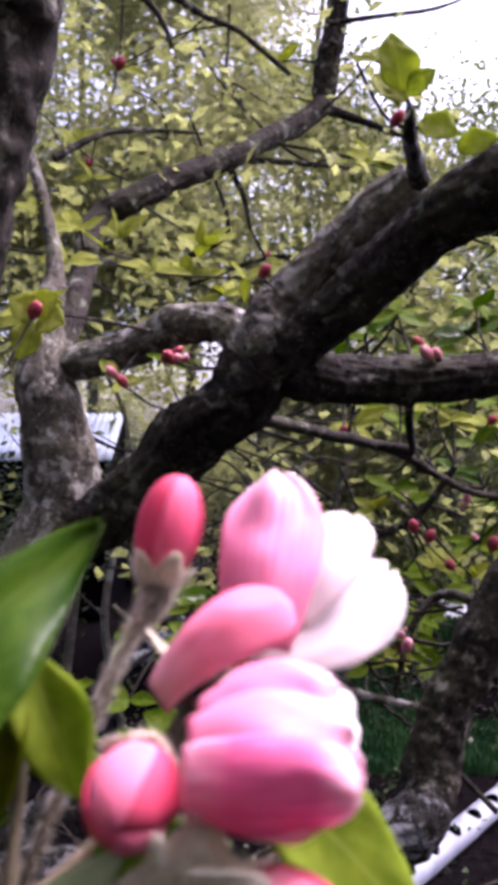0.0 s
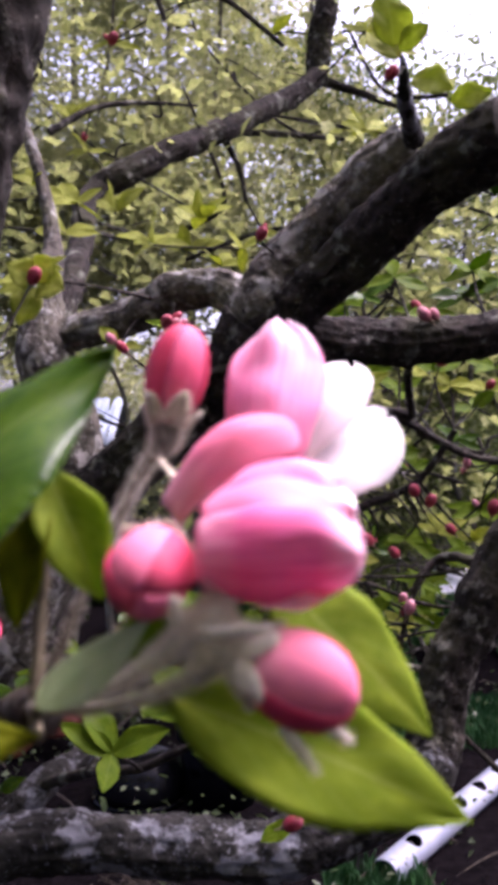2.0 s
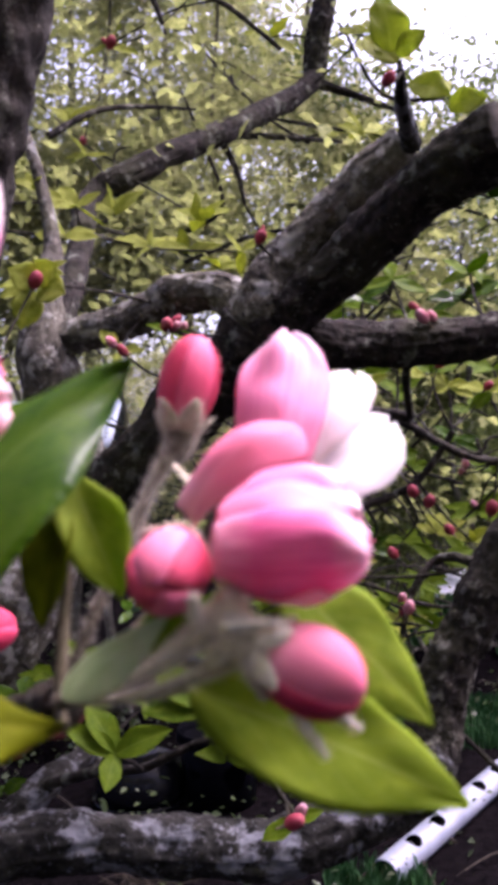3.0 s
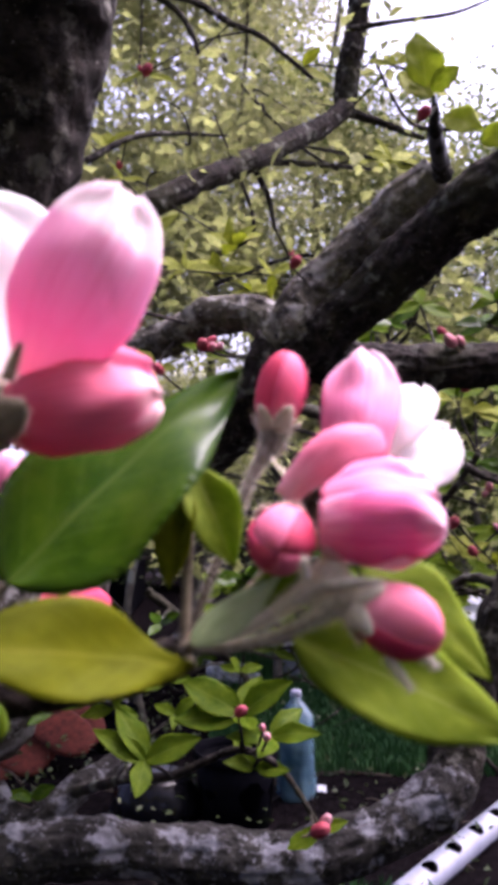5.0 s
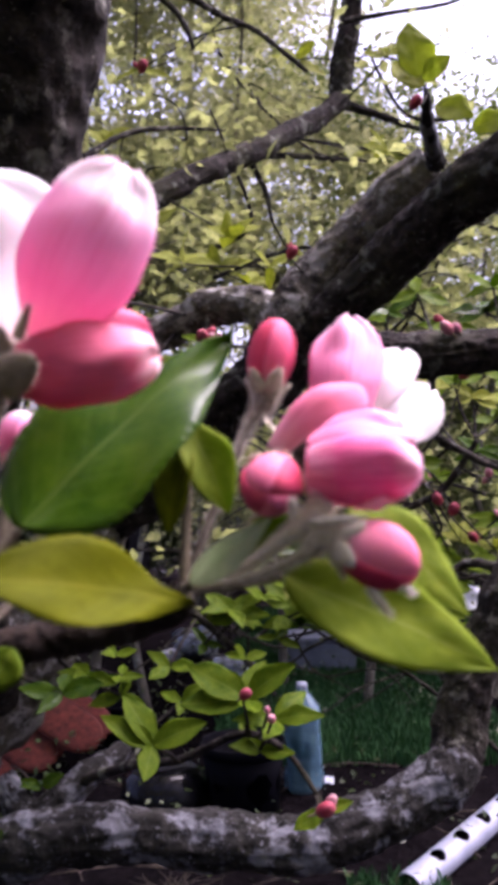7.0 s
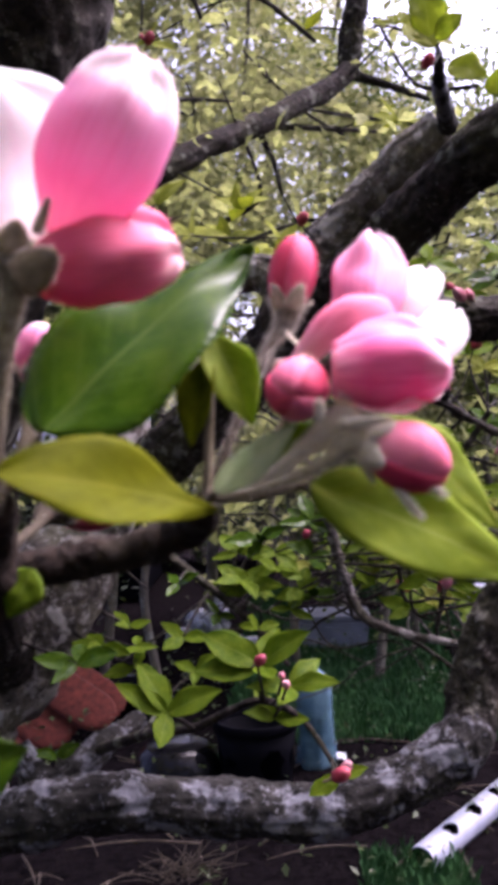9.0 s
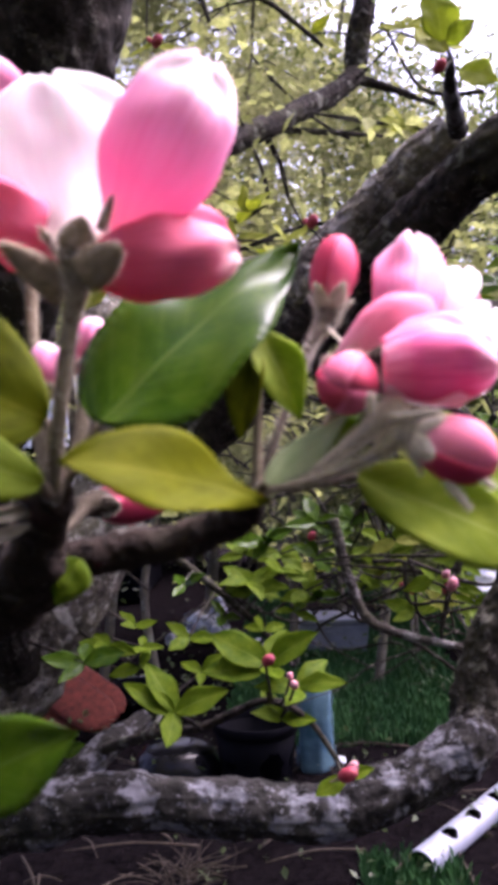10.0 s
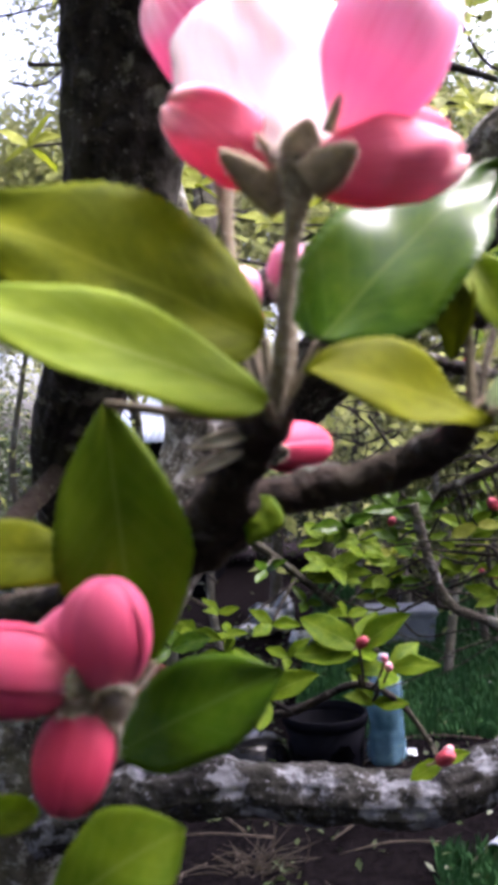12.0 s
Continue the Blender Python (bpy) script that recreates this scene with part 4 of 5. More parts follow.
def spur_bud(at, size, seed):
    """A plump crimson bud on a short stalk from the nearest twig."""
    rnd = random.Random(seed)
    p, d = vec(at), Vector((rnd.uniform(-.7, .7), rnd.uniform(-1.0, -.2), rnd.uniform(0.2, 0.9))).normalized()
    ob = part("flower_bud", BUDS[seed % 5 == 1], PETAL_DEEP, apple)
    ob.matrix_basis = Matrix.Translation(p - d * size * 0.5) @ d.to_track_quat("Z", "Y").to_matrix().to_4x4() @ Matrix.Diagonal((size * 0.85, size * 0.85, size * 1.05, 1))
    root = near_limb(p)
    part("twig", rod([root, root.lerp(p, 0.5) + Vector((0, 0, -0.1)) * (p - root).length, p - d * size * 0.4], [0.0016, 0.0013, 0.0011], sides=6, steps=6, rough=0.15, seed=seed, freq=120), BARK_DARK, apple)


SPUR_BUDS = [
    ((-0.0353, 0.7421, 1.2650), 0.017), ((-0.0142, 0.7425, 1.2443), 0.013), ((0.0287, 0.7428, 1.1683), 0.023), ((0.1489, 1.2277, 1.2412), 0.026), ((0.1992, 1.2293, 1.2409), 0.028), ((0.0191, 1.2446, 1.3117), 0.02),
    ((0.1802, 0.9706, 1.5907), 0.022), ((0.2519, 1.2400, 1.5600), 0.025), ((0.1171, 1.1895, 1.5157), 0.018), ((0.2125, 1.2373, 1.3936), 0.026), ((0.2335, 1.2370, 1.3800), 0.026), ((0.3039, 1.3376, 1.4240), 0.02), ((0.3272, 1.2865, 1.3651), 0.03),
    ((0.2694, 1.2862, 1.3373), 0.024), ((0.1518, 1.2363, 1.3311), 0.026), ((0.1852, 1.2360, 1.3136), 0.024), ((0.1872, 1.1351, 1.2611), 0.024), ((-0.1852, 0.8368, 1.6152), 0.022), ((0.1108, 0.7141, 1.7409), 0.016), ((0.0151, 0.8921, 1.6592), 0.019),
    ((-0.0764, 0.9110, 1.5815), 0.022), ((-0.0691, 0.9210, 1.5802), 0.018), ((-0.1242, 0.9508, 1.5609), 0.018), ((-0.2404, 1.8021, 2.2094), 0.036), ((-0.2474, 1.4975, 1.9357), 0.02), ((0.3261, 1.2893, 1.5306), 0.02),
]
for k, (at, size) in enumerate(SPUR_BUDS):
    spur_bud(at, size * 0.8, 900 + k)
    if k % 5 == 1:
        spur_bud(vec(at) + Vector((0.5 * math.cos(k * 2.1), 0.2, 0.6 * math.sin(k * 2.1))) * size, size * 0.6, 940 + k)


def crown_of_apple():
    """The rest of the apple tree's own leaves, further in, on thin twigs."""
    rnd = random.Random(14)
    spots = []
    bm = bmesh.new()
    for k in range(170):
        y = rnd.uniform(1.5, 3.6)
        x = y * rnd.uniform(-0.36, 0.30)
        z = 1.5 + y * rnd.uniform(-0.15, 0.48)
        if x > 0.16 * y and z > 1.5 + 0.30 * y:
            continue
        if (x < -0.26 * y and z > 1.5 + 0.29 * y) or (-0.25 * y < x < -0.10 * y and z < 1.5 + 0.05 * y):
            continue
        if x > 0.08 * y and z < 1.5 + 0.02 * y and k % 3:
            continue
        p = Vector((x, y, z))
        spots.append((p, 0.13))
        if k % 2 == 0:
            root = p + Vector((rnd.uniform(-.5, .5), rnd.uniform(-.2, .3), rnd.uniform(-.35, .1)))
            a, b = (root.lerp(p, f) + Vector((rnd.uniform(-.07, .07), 0, rnd.uniform(-.06, .06))) for f in (0.33, 0.66))
            tube(bm, [root, a, b, p], [0.0048, 0.0036, 0.0026, 0.0012], sides=6, steps=6, rough=0.2, seed=k, freq=60)
    tw = part("twigwork", bm, BARK_LIMB, apple)
    tw["kind"] = "stuff"
    leaf_cloud("foliage", spots, 4200, 0.033, CROWN, apple, 91)


crown_of_apple()


def hanging_twigs():
    """Thin crooked twigs that hang between the low limb and the right-hand branch."""
    rnd = random.Random(23)
    bm = bmesh.new()
    for k in range(70):
        y = rnd.uniform(1.15, 1.9)
        p = Vector((y * rnd.uniform(-0.08, 0.27), y, 1.5 - y * rnd.uniform(0.02, 0.27)))
        a, ln = rnd.choice((0.3, -0.5, 2.6, 3.5, -1.2)) + rnd.uniform(-0.4, 0.4), rnd.uniform(0.10, 0.30)
        d = Vector((math.cos(a), rnd.uniform(-0.3, 0.3), math.sin(a) * 0.7)) * ln
        bend = Vector((rnd.uniform(-1, 1), 0, rnd.uniform(-1, 1))) * ln * 0.14
        r = rnd.uniform(0.0016, 0.0034)
        tube(bm, [p, p + d * 0.33 + bend, p + d * 0.66 - bend * 0.6, p + d], [r, r * 0.85, r * 0.65, r * 0.35], sides=6, steps=6, rough=0.2, seed=k, freq=90)
    part("twigwork", bm, BARK_LIMB, apple)["kind"] = "stuff"


hanging_twigs()


def canopy():
    """Unseen leaves added overhead and behind the eye, to shade ground and blossom."""
    rnd = random.Random(12)
    spots = []
    for k in range(260):
        x, y = rnd.uniform(-4.5, 4.5), rnd.uniform(2.0, 9.0)
        z = 1.5 + 0.56 * max(y, 1.2) + rnd.uniform(0.5, 1.8)
        spots.append(((x, y, z), 0.5))
    leaf_cloud("canopy", spots, 22000, 0.14, CROWN, apple, 55)
    spots = [((rnd.uniform(-3.5, 3.5), rnd.uniform(-4.5, 0.0), rnd.uniform(2.5, 4.0)), 0.45) for k in range(130)]
    leaf_cloud("canopy", spots, 12000, 0.14, CROWN, apple, 57)


canopy()

# ---- blossom clusters near the eye ----
UP, BACK = Vector((0, 0, 1)), Vector((0, -1, 0))
TWIG_LINE = [(-0.2729, 0.7524, 1.4262), (-0.2628, 0.4812, 1.3674), (-0.1816, 0.2780, 1.3833), (-0.1157, 0.1840, 1.4061), (-0.0793, 0.1373, 1.4206), (-0.0618, 0.1341, 1.4314), (-0.0444, 0.1357, 1.4345), (-0.0319, 0.1299, 1.4391), (-0.0274, 0.1122, 1.4448), (-0.0266, 0.1093, 1.4462)]
twig = thing("blossom_twig", "brown apple twig that carries the blossom", "twig")
part("stem", rod(TWIG_LINE, [0.009, 0.007, 0.005, 0.0045, 0.0048, 0.0041, 0.0037, 0.0038, 0.0024, 0.0016], sides=24, steps=24, rough=0.24, freq=200), TWIG, twig)
NA, NB = vec((-0.0266, 0.1093, 1.4462)), vec((-0.0579, 0.0933, 1.4468))
part("spur", rod([(-0.0772, 0.1355, 1.4230), (-0.0693, 0.1234, 1.4330), (-0.0649, 0.1139, 1.4413), NB], [0.0058, 0.0056, 0.0046, 0.003], sides=20, steps=14, rough=0.34, freq=280), TWIG, twig)

ca = thing("blossom_cluster", "cluster of pink apple buds and half-open flowers", "blossom", "apple blossom clusters")
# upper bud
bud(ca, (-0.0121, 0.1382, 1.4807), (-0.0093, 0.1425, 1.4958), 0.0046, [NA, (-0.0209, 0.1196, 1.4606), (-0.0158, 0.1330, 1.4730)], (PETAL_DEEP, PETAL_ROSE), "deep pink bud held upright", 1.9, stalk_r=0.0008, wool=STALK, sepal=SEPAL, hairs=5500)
# the half-open flower behind
R1 = vec((-0.0051, 0.1273, 1.4706))
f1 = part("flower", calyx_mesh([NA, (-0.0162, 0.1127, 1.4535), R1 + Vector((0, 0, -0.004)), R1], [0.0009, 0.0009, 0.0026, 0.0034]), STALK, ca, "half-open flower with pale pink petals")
part("petal", petal_mesh((0.0022, 0.1299, 1.4730), (0.0052, 0.1433, 1.4959), (-0.2, -1, 0.1), 0.0172, 0.42, 0.10, 0.03, 0.55, 0.0, 0.55, 0.7), PETAL_SOFT, f1)
part("petal", petal_mesh((0.0060, 0.1359, 1.4759), (0.0162, 0.1462, 1.4909), (-0.5, -1, 0.3), 0.0135, 0.35, 0.05, 0.03, 0.5, 0.16, 0.6, 2.0), PETAL_PALE, f1)
part("petal", petal_mesh((0.0032, 0.1318, 1.4694), (0.0223, 0.1490, 1.4804), (-0.1, -1, 0.55), 0.0165, 0.26, 0.08, 0.03, 0.45, -0.04, 0.62, 1.2), PETAL_PALE, f1)
part("petal", petal_mesh((-0.0112, 0.1211, 1.4693), (0.0056, 0.1257, 1.4804), (-0.5, -0.7, 0.6), 0.0135, 0.5, 0.22, 0.02, 0.5), PETAL_BLUSH, f1)
for k in range(4):
    o = around(R1, (0.0052, 0.1409, 1.4949), k, 4, 0.6)
    part("sepal", sepal_mesh(R1 + o * 0.002, R1 + o * 0.008 + Vector((-0.001, 0, 0.001)), UP, 0.004, 0.3), SEPAL, f1)
# the pink flower in front
R2 = vec((-0.0063, 0.0971, 1.4633))
f2 = part("flower", calyx_mesh([NA, (-0.0166, 0.1046, 1.4498), (-0.0089, 0.0999, 1.4555), (-0.0029, 0.0992, 1.4595)], [0.0008, 0.0008, 0.0012, 0.0026], 8000), WOOL_PALE, ca, "half-closed deep pink flower")
part("petal", petal_mesh((-0.0060, 0.0973, 1.4654), (0.0119, 0.0957, 1.4657), (0, -1, -0.14), 0.0148, 0.56, 0.14, 0.0, 0.66, 0.0, 0.48), PETAL_MAGENTA, f2)
part("petal", petal_mesh((-0.0054, 0.1003, 1.4689), (0.0120, 0.1013, 1.4693), (0, -0.85, 0.5), 0.0150, 0.5, 0.16, 0.02, 0.6, 0.0, 0.52, 1.5), PETAL_SOFT, f2)
part("petal", petal_mesh((-0.0047, 0.1064, 1.4704), (0.0110, 0.1079, 1.4722), (0.05, -0.6, 0.8), 0.0150, 0.5, 0.20, 0.03, 0.55, 0.0, 0.5, 2.5), PETAL_SOFT, f2)
part("petal", petal_mesh((-0.0054, 0.0997, 1.4618), (0.0110, 0.1007, 1.4626), (0, -0.3, -1), 0.0120, 0.6, 0.15, 0.02, 0.5, 0.0, 0.6), PETAL_PALE, f2)
part("petal", petal_mesh((0.0058, 0.1003, 1.4661), (0.0127, 0.0993, 1.4664), (0.3, -1, 0.25), 0.0085, 0.5, 0.10, 0.0, 0.6, 0.0, 0.5), PETAL_SOFT, f2)
part("petal", petal_mesh((-0.0033, 0.1112, 1.4659), (0.0136, 0.1158, 1.4677), (0, 1, 0.2), 0.0140, 0.5, 0.15, 0.02, 0.5, 0.0, 0.6), PETAL_PALE, f2)
for base, tip, wide in (((-0.0054, 0.0951, 1.4577), (0.0027, 0.0933, 1.4588), 0.0020), ((-0.0079, 0.0960, 1.4584), (-0.0083, 0.0955, 1.4621), 0.0014)):
    part("sepal", sepal_mesh(base, tip, (0, -0.9, -0.3), wide, 0.06), WOOL_PALE, f2)
# left and lower buds, with light and shade painted into two petal tones
bud(ca, (-0.0110, 0.1073, 1.4651), (-0.0117, 0.0942, 1.4624), 0.0049, [NA, (-0.0151, 0.1127, 1.4554), (-0.0109, 0.1128, 1.4642)], (PETAL_BLUSH, PETAL_DEEP), "round crimson bud nodding towards the ground", 1.0, wool=SEPAL_DARK, hairs=1000)
bud(ca, (-0.0007, 0.0972, 1.4547), (0.0110, 0.0945, 1.4504), 0.0053, [NA, (-0.0167, 0.1026, 1.4481), (-0.0077, 0.0989, 1.4519)], (PETAL_BLUSH, PETAL_DEEP), "round pink bud with spread sepals", 0.2, flare=0.02, reach=0.3, wool=SEPAL, sepal=WOOL_PALE, stalk_r=0.0007, hairs=8000)
for a, b in (((0.0031, 0.0942, 1.4481), (0.0068, 0.0933, 1.4432)), ((0.0068, 0.0933, 1.4491), (0.0104, 0.0924, 1.4467))):
    part("sepal", sepal_mesh(a, b, BACK, 0.0014, 0.1), WOOL_PALE, ca)


leaf(ca, (-0.0096, 0.1065, 1.4483), (0.0260, 0.1101, 1.4310), (-0.15, -0.9, 0.55), 0.0165, LEAF_LIME, "broad yellow-green leaf", NA, fold=0.12, droop=0.05)
leaf(ca, (0.0028, 0.1237, 1.4589), (0.0230, 0.1183, 1.4385), (0.45, -0.9, 0.3), 0.0140, LEAF_LIME, "yellow-green leaf", NA, fold=0.1, droop=0.06)
leaf(ca, (-0.0251, 0.1043, 1.4477), (-0.0116, 0.1029, 1.4583), (0.3, -1, 0.1), 0.0060, LEAF_DOWN, "narrow downy grey-green young leaf", NA, fold=0.3)
leaf(ca, (-0.0168, 0.1097, 1.4526), (-0.0058, 0.1101, 1.4573), (0.1, -1, 0.3), 0.0070, LEAF_MID, "small fresh green leaf", NA, fold=0.2)
leaf(ca, (-0.0265, 0.1186, 1.4750), (-0.0190, 0.1147, 1.4580), (0.2, -1, 0.25), 0.0105, LEAF_LIME, "curled yellow-green leaf", None, fold=0.35, widest=0.5)
leaf(ca, (-0.0259, 0.1166, 1.4708), (-0.0292, 0.1133, 1.4547), (-0.3, -1, 0.1), 0.0080, LEAF_OLIVE, "brownish olive folded leaf", NA, fold=0.5, widest=0.5)

cb = thing("blossom_cluster", "open white and pink apple flower with buds", "blossom", "apple blossom clusters")
RB = vec((-0.0525, 0.0909, 1.4835))
fb = part("flower", calyx_mesh([NB, (-0.0559, 0.0895, 1.4590), (-0.0541, 0.0908, 1.4727), (-0.0528, 0.0909, 1.4796), RB, (-0.0523, 0.0910, 1.4865)], [0.0014, 0.0012, 0.0013, 0.0022, 0.0034, 0.003]), WOOL, cb, "large open flower, white inside and pink outside")
part("petal", petal_mesh((-0.0461, 0.0902, 1.4862), (-0.0320, 0.0890, 1.5122), (0.28, -1, 0.05), 0.0208, 0.36, 0.12, 0.01, 0.18, 0.03, 0.44, 0.4), PETAL_OUT, fb)
part("petal", petal_mesh((-0.0516, 0.0910, 1.4861), (-0.0610, 0.1040, 1.5165), (0.05, -0.85, 0.5), 0.0305, 0.14, -0.06, 0.02, 0.28, 0.0, 0.60), PETAL_PALE, fb)
part("petal", petal_mesh((-0.0501, 0.0920, 1.4849), (-0.0300, 0.0957, 1.4897), (0.1, -0.8, 0.5), 0.0120, 0.5, 0.16, 0.03, 0.4, 0.12, 0.62, 1.0), PETAL_ROSE, fb)
part("petal", petal_mesh((-0.0504, 0.0885, 1.4819), (-0.0280, 0.0907, 1.4841), (0.05, -1, 0.0), 0.0162, 0.5, 0.12, 0.10, 0.5, 0.16, 0.36, 2.0), PETAL_LIP, fb)
part("petal", petal_mesh((-0.0548, 0.0974, 1.4830), (-0.0722, 0.0930, 1.4947), (-0.1, -0.9, -0.2), 0.0155, 0.5, 0.14, 0.08, 0.5, 0.1, 0.46, 3.0), PETAL_LIP, fb)
part("petal", petal_mesh((-0.0567, 0.1084, 1.4917), (-0.0771, 0.1157, 1.5225), (-0.4, -1, 0), 0.0170, 0.3, 0.1, 0.02, 0.3, 0.0, 0.65, 4.0), PETAL_MID, fb)
for base, tip, wide in (((-0.0484, 0.0866, 1.4865), (-0.0463, 0.0867, 1.4917), 0.0018), ((-0.0516, 0.0869, 1.4796), (-0.0440, 0.0827, 1.4836), 0.0068), ((-0.0526, 0.0864, 1.4838), (-0.0507, 0.0866, 1.4886), 0.0060), ((-0.0550, 0.0933, 1.4781), (-0.0643, 0.0890, 1.4861), 0.0062), ((-0.0536, 0.0934, 1.4810), (-0.0589, 0.0921, 1.4889), 0.0022)):
    part("sepal", sepal_mesh(base, tip, (0, -0.9, -0.25), wide, 0.12), SEPAL_DARK, fb)
bud(cb, (-0.0562, 0.1136, 1.4673), (-0.0553, 0.1158, 1.4769), 0.0036, [NB, (-0.0558, 0.1035, 1.4554)], PETAL_OUT, "pale pink bud behind the stalks", 0.1, hairs=700)
bud(cb, (-0.0642, 0.1113, 1.4634), (-0.0635, 0.1135, 1.4724), 0.0036, [NB, (-0.0620, 0.1033, 1.4537)], PETAL_OUT, "pale pink bud behind the stalks", 0.9, hairs=700)
bud(cb, (-0.0669, 0.1195, 1.4912), (-0.0691, 0.1215, 1.5029), 0.0042, [NB, (-0.0643, 0.1093, 1.4678), (-0.0663, 0.1154, 1.4803)], PETAL_DEEP, "pink bud behind the open flower", 0.5, hairs=700)
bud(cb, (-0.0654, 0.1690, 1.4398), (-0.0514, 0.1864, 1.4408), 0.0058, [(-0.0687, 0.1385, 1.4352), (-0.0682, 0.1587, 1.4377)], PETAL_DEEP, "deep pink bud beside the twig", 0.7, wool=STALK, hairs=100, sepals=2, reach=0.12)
for base, tip, wide in (((-0.0624, 0.0991, 1.4443), (-0.0718, 0.0962, 1.4426), 0.0030), ((-0.0636, 0.1009, 1.4417), (-0.0734, 0.0980, 1.4378), 0.0026), ((-0.0612, 0.0962, 1.4469), (-0.0567, 0.0957, 1.4510), 0.0024)):
    part("bract", leaf_mesh(base, tip, (0.1, -1, 0.2), wide, fold=0.4, teeth=3, fine=16), SEPAL, cb, "pale papery bract")
leaf(cb, (-0.0246, 0.1023, 1.4447), (-0.0531, 0.0745, 1.4524), (0.1, -0.88, 0.58), 0.0160, LEAF_YELLOW, "yellow-green leaf", NA, fold=0.28, widest=0.60, droop=0.04, wave=0.05)
leaf(cb, (-0.0510, 0.0957, 1.4579), (-0.0179, 0.1251, 1.4892), (-0.25, -0.95, 0.45), 0.0278, LEAF_DARK, "glossy dark green leaf", NB, fold=0.12, widest=0.36, droop=0.05, wave=0.05)
leaf(cb, (-0.0591, 0.0956, 1.4588), (-0.1075, 0.0834, 1.4796), (0.05, -0.85, 0.5), 0.0290, LEAF_OLIVE, "large olive-green leaf", NB, fold=0.12, droop=0.05)
leaf(cb, (-0.0585, 0.0895, 1.4490), (-0.1040, 0.0675, 1.4657), (0, -0.8, 0.5), 0.0160, LEAF_LIME, "pale yellow-green leaf", NB, fold=0.15, droop=0.03)
leaf(cb, (-0.0850, 0.0991, 1.4502), (-0.0810, 0.0988, 1.4072), (0.15, -1, 0.25), 0.0225, LEAF_MID, "hanging green leaf", NB, fold=0.18, widest=0.55)
leaf(cb, (-0.0886, 0.1109, 1.3905), (-0.0592, 0.1138, 1.4033), (0.1, -0.9, 0.5), 0.0185, LEAF_DARK, "dark green leaf", None, fold=0.1, widest=0.5)
leaf(cb, (-0.0895, 0.0963, 1.4265), (-0.1105, 0.0843, 1.4267), (0, -0.9, 0.5), 0.0120, LEAF_OLIVE, "olive-green leaf", None, fold=0.1)
leaf(cb, (-0.0946, 0.0850, 1.3743), (-0.0737, 0.0921, 1.3853), (0, -0.8, 0.7), 0.0180, LEAF_MID, "green leaf", None, fold=0.1, widest=0.6)
leaf(cb, (-0.0615, 0.1291, 1.4323), (-0.0658, 0.1266, 1.4238), (0.3, -0.9, 0.4), 0.0085, LEAF_MID, "small green leaf on the twig", None, fold=0.2)

cc = thing("blossom_cluster", "low cluster of closed crimson apple buds", "blossom", "apple blossom clusters")
NC = vec((-0.0977, 0.0951, 1.3965))
bud(cc, (-0.0828, 0.0856, 1.4090), (-0.0824, 0.0819, 1.4251), 0.0066, [(-0.0867, 0.1011, 1.3934), (-0.0840, 0.0914, 1.4027)], PETAL_ROSE, "pink bud held upright", 1.15, sepals=4, reach=0.22, hairs=900, wool=WOOL)
bud(cc, (-0.0869, 0.0842, 1.4111), (-0.1044, 0.0767, 1.4145), 0.0066, [(-0.0867, 0.1011, 1.3934), (-0.0840, 0.0885, 1.4070)], PETAL_ROSE, "pink bud", 0.8, sepals=4, reach=0.22, hairs=900, wool=WOOL)
bud(cc, (-0.0868, 0.0862, 1.4060), (-0.0892, 0.0807, 1.3921), 0.0058, [(-0.0867, 0.1011, 1.3934), (-0.0848, 0.0913, 1.4028)], PETAL_DEEP, "crimson nodding bud", 0.95, sepals=4, reach=0.22, hairs=900, wool=WOOL)
bud(cc, (-0.0865, 0.0863, 1.4122), (-0.0897, 0.0841, 1.4201), 0.0056, [(-0.0867, 0.1011, 1.3934), (-0.0865, 0.0923, 1.4094)], (PETAL_ROSE, PETAL_BLUSH), "pink bud between two others", 0.3, sepals=3, reach=0.2, hairs=700, wool=WOOL)
leaf(cc, (-0.0940, 0.0853, 1.3907), (-0.1038, 0.0824, 1.3919), (0, -1, 0.3), 0.0060, LEAF_LIME, "small yellow leaf", None)

# ---- things on the ground ----


def lathe(profile, sides=28, wob=0.0, seed=0, caps=True):
    """A turned shell from (radius, height) pairs, outside up and inside down."""
    bm = bmesh.new()
    rings = []
    for r, h in profile:
        rings.append([bm.verts.new(((r + wob * noise.noise(Vector((math.cos(6.283 * k / sides) * 2, math.sin(6.283 * k / sides) * 2, h * 9 + seed)))) * math.cos(6.283 * k / sides), (r + wob * noise.noise(Vector((math.cos(6.283 * k / sides) * 2, math.sin(6.283 * k / sides) * 2, h * 9 + seed + 4)))) * math.sin(6.283 * k / sides), h)) for k in range(sides)])
    for a, b in zip(rings, rings[1:]):
        for k in range(sides):
            bm.faces.new((a[k], a[(k + 1) % sides], b[(k + 1) % sides], b[k])).smooth = True
    for ring in (rings[0], rings[-1]) if caps else ():
        bm.faces.new(ring)
    bmesh.ops.recalc_face_normals(bm, faces=bm.faces)
    return bm


def rounded_box(w, d, h, bevel, taper=1.0):
    bm = bmesh.new()
    bmesh.ops.create_cube(bm, size=1.0)
    for v in bm.verts:
        k = taper if v.co.z < 0 else 1.0
        v.co = Vector((v.co.x * w * k, v.co.y * d * k, (v.co.z + 0.5) * h))
    bmesh.ops.bevel(bm, geom=list(bm.edges), offset=bevel, segments=2, affect="EDGES")
    return bm


def on_ground(p):
    return Vector((p[0], p[1], -0.03))


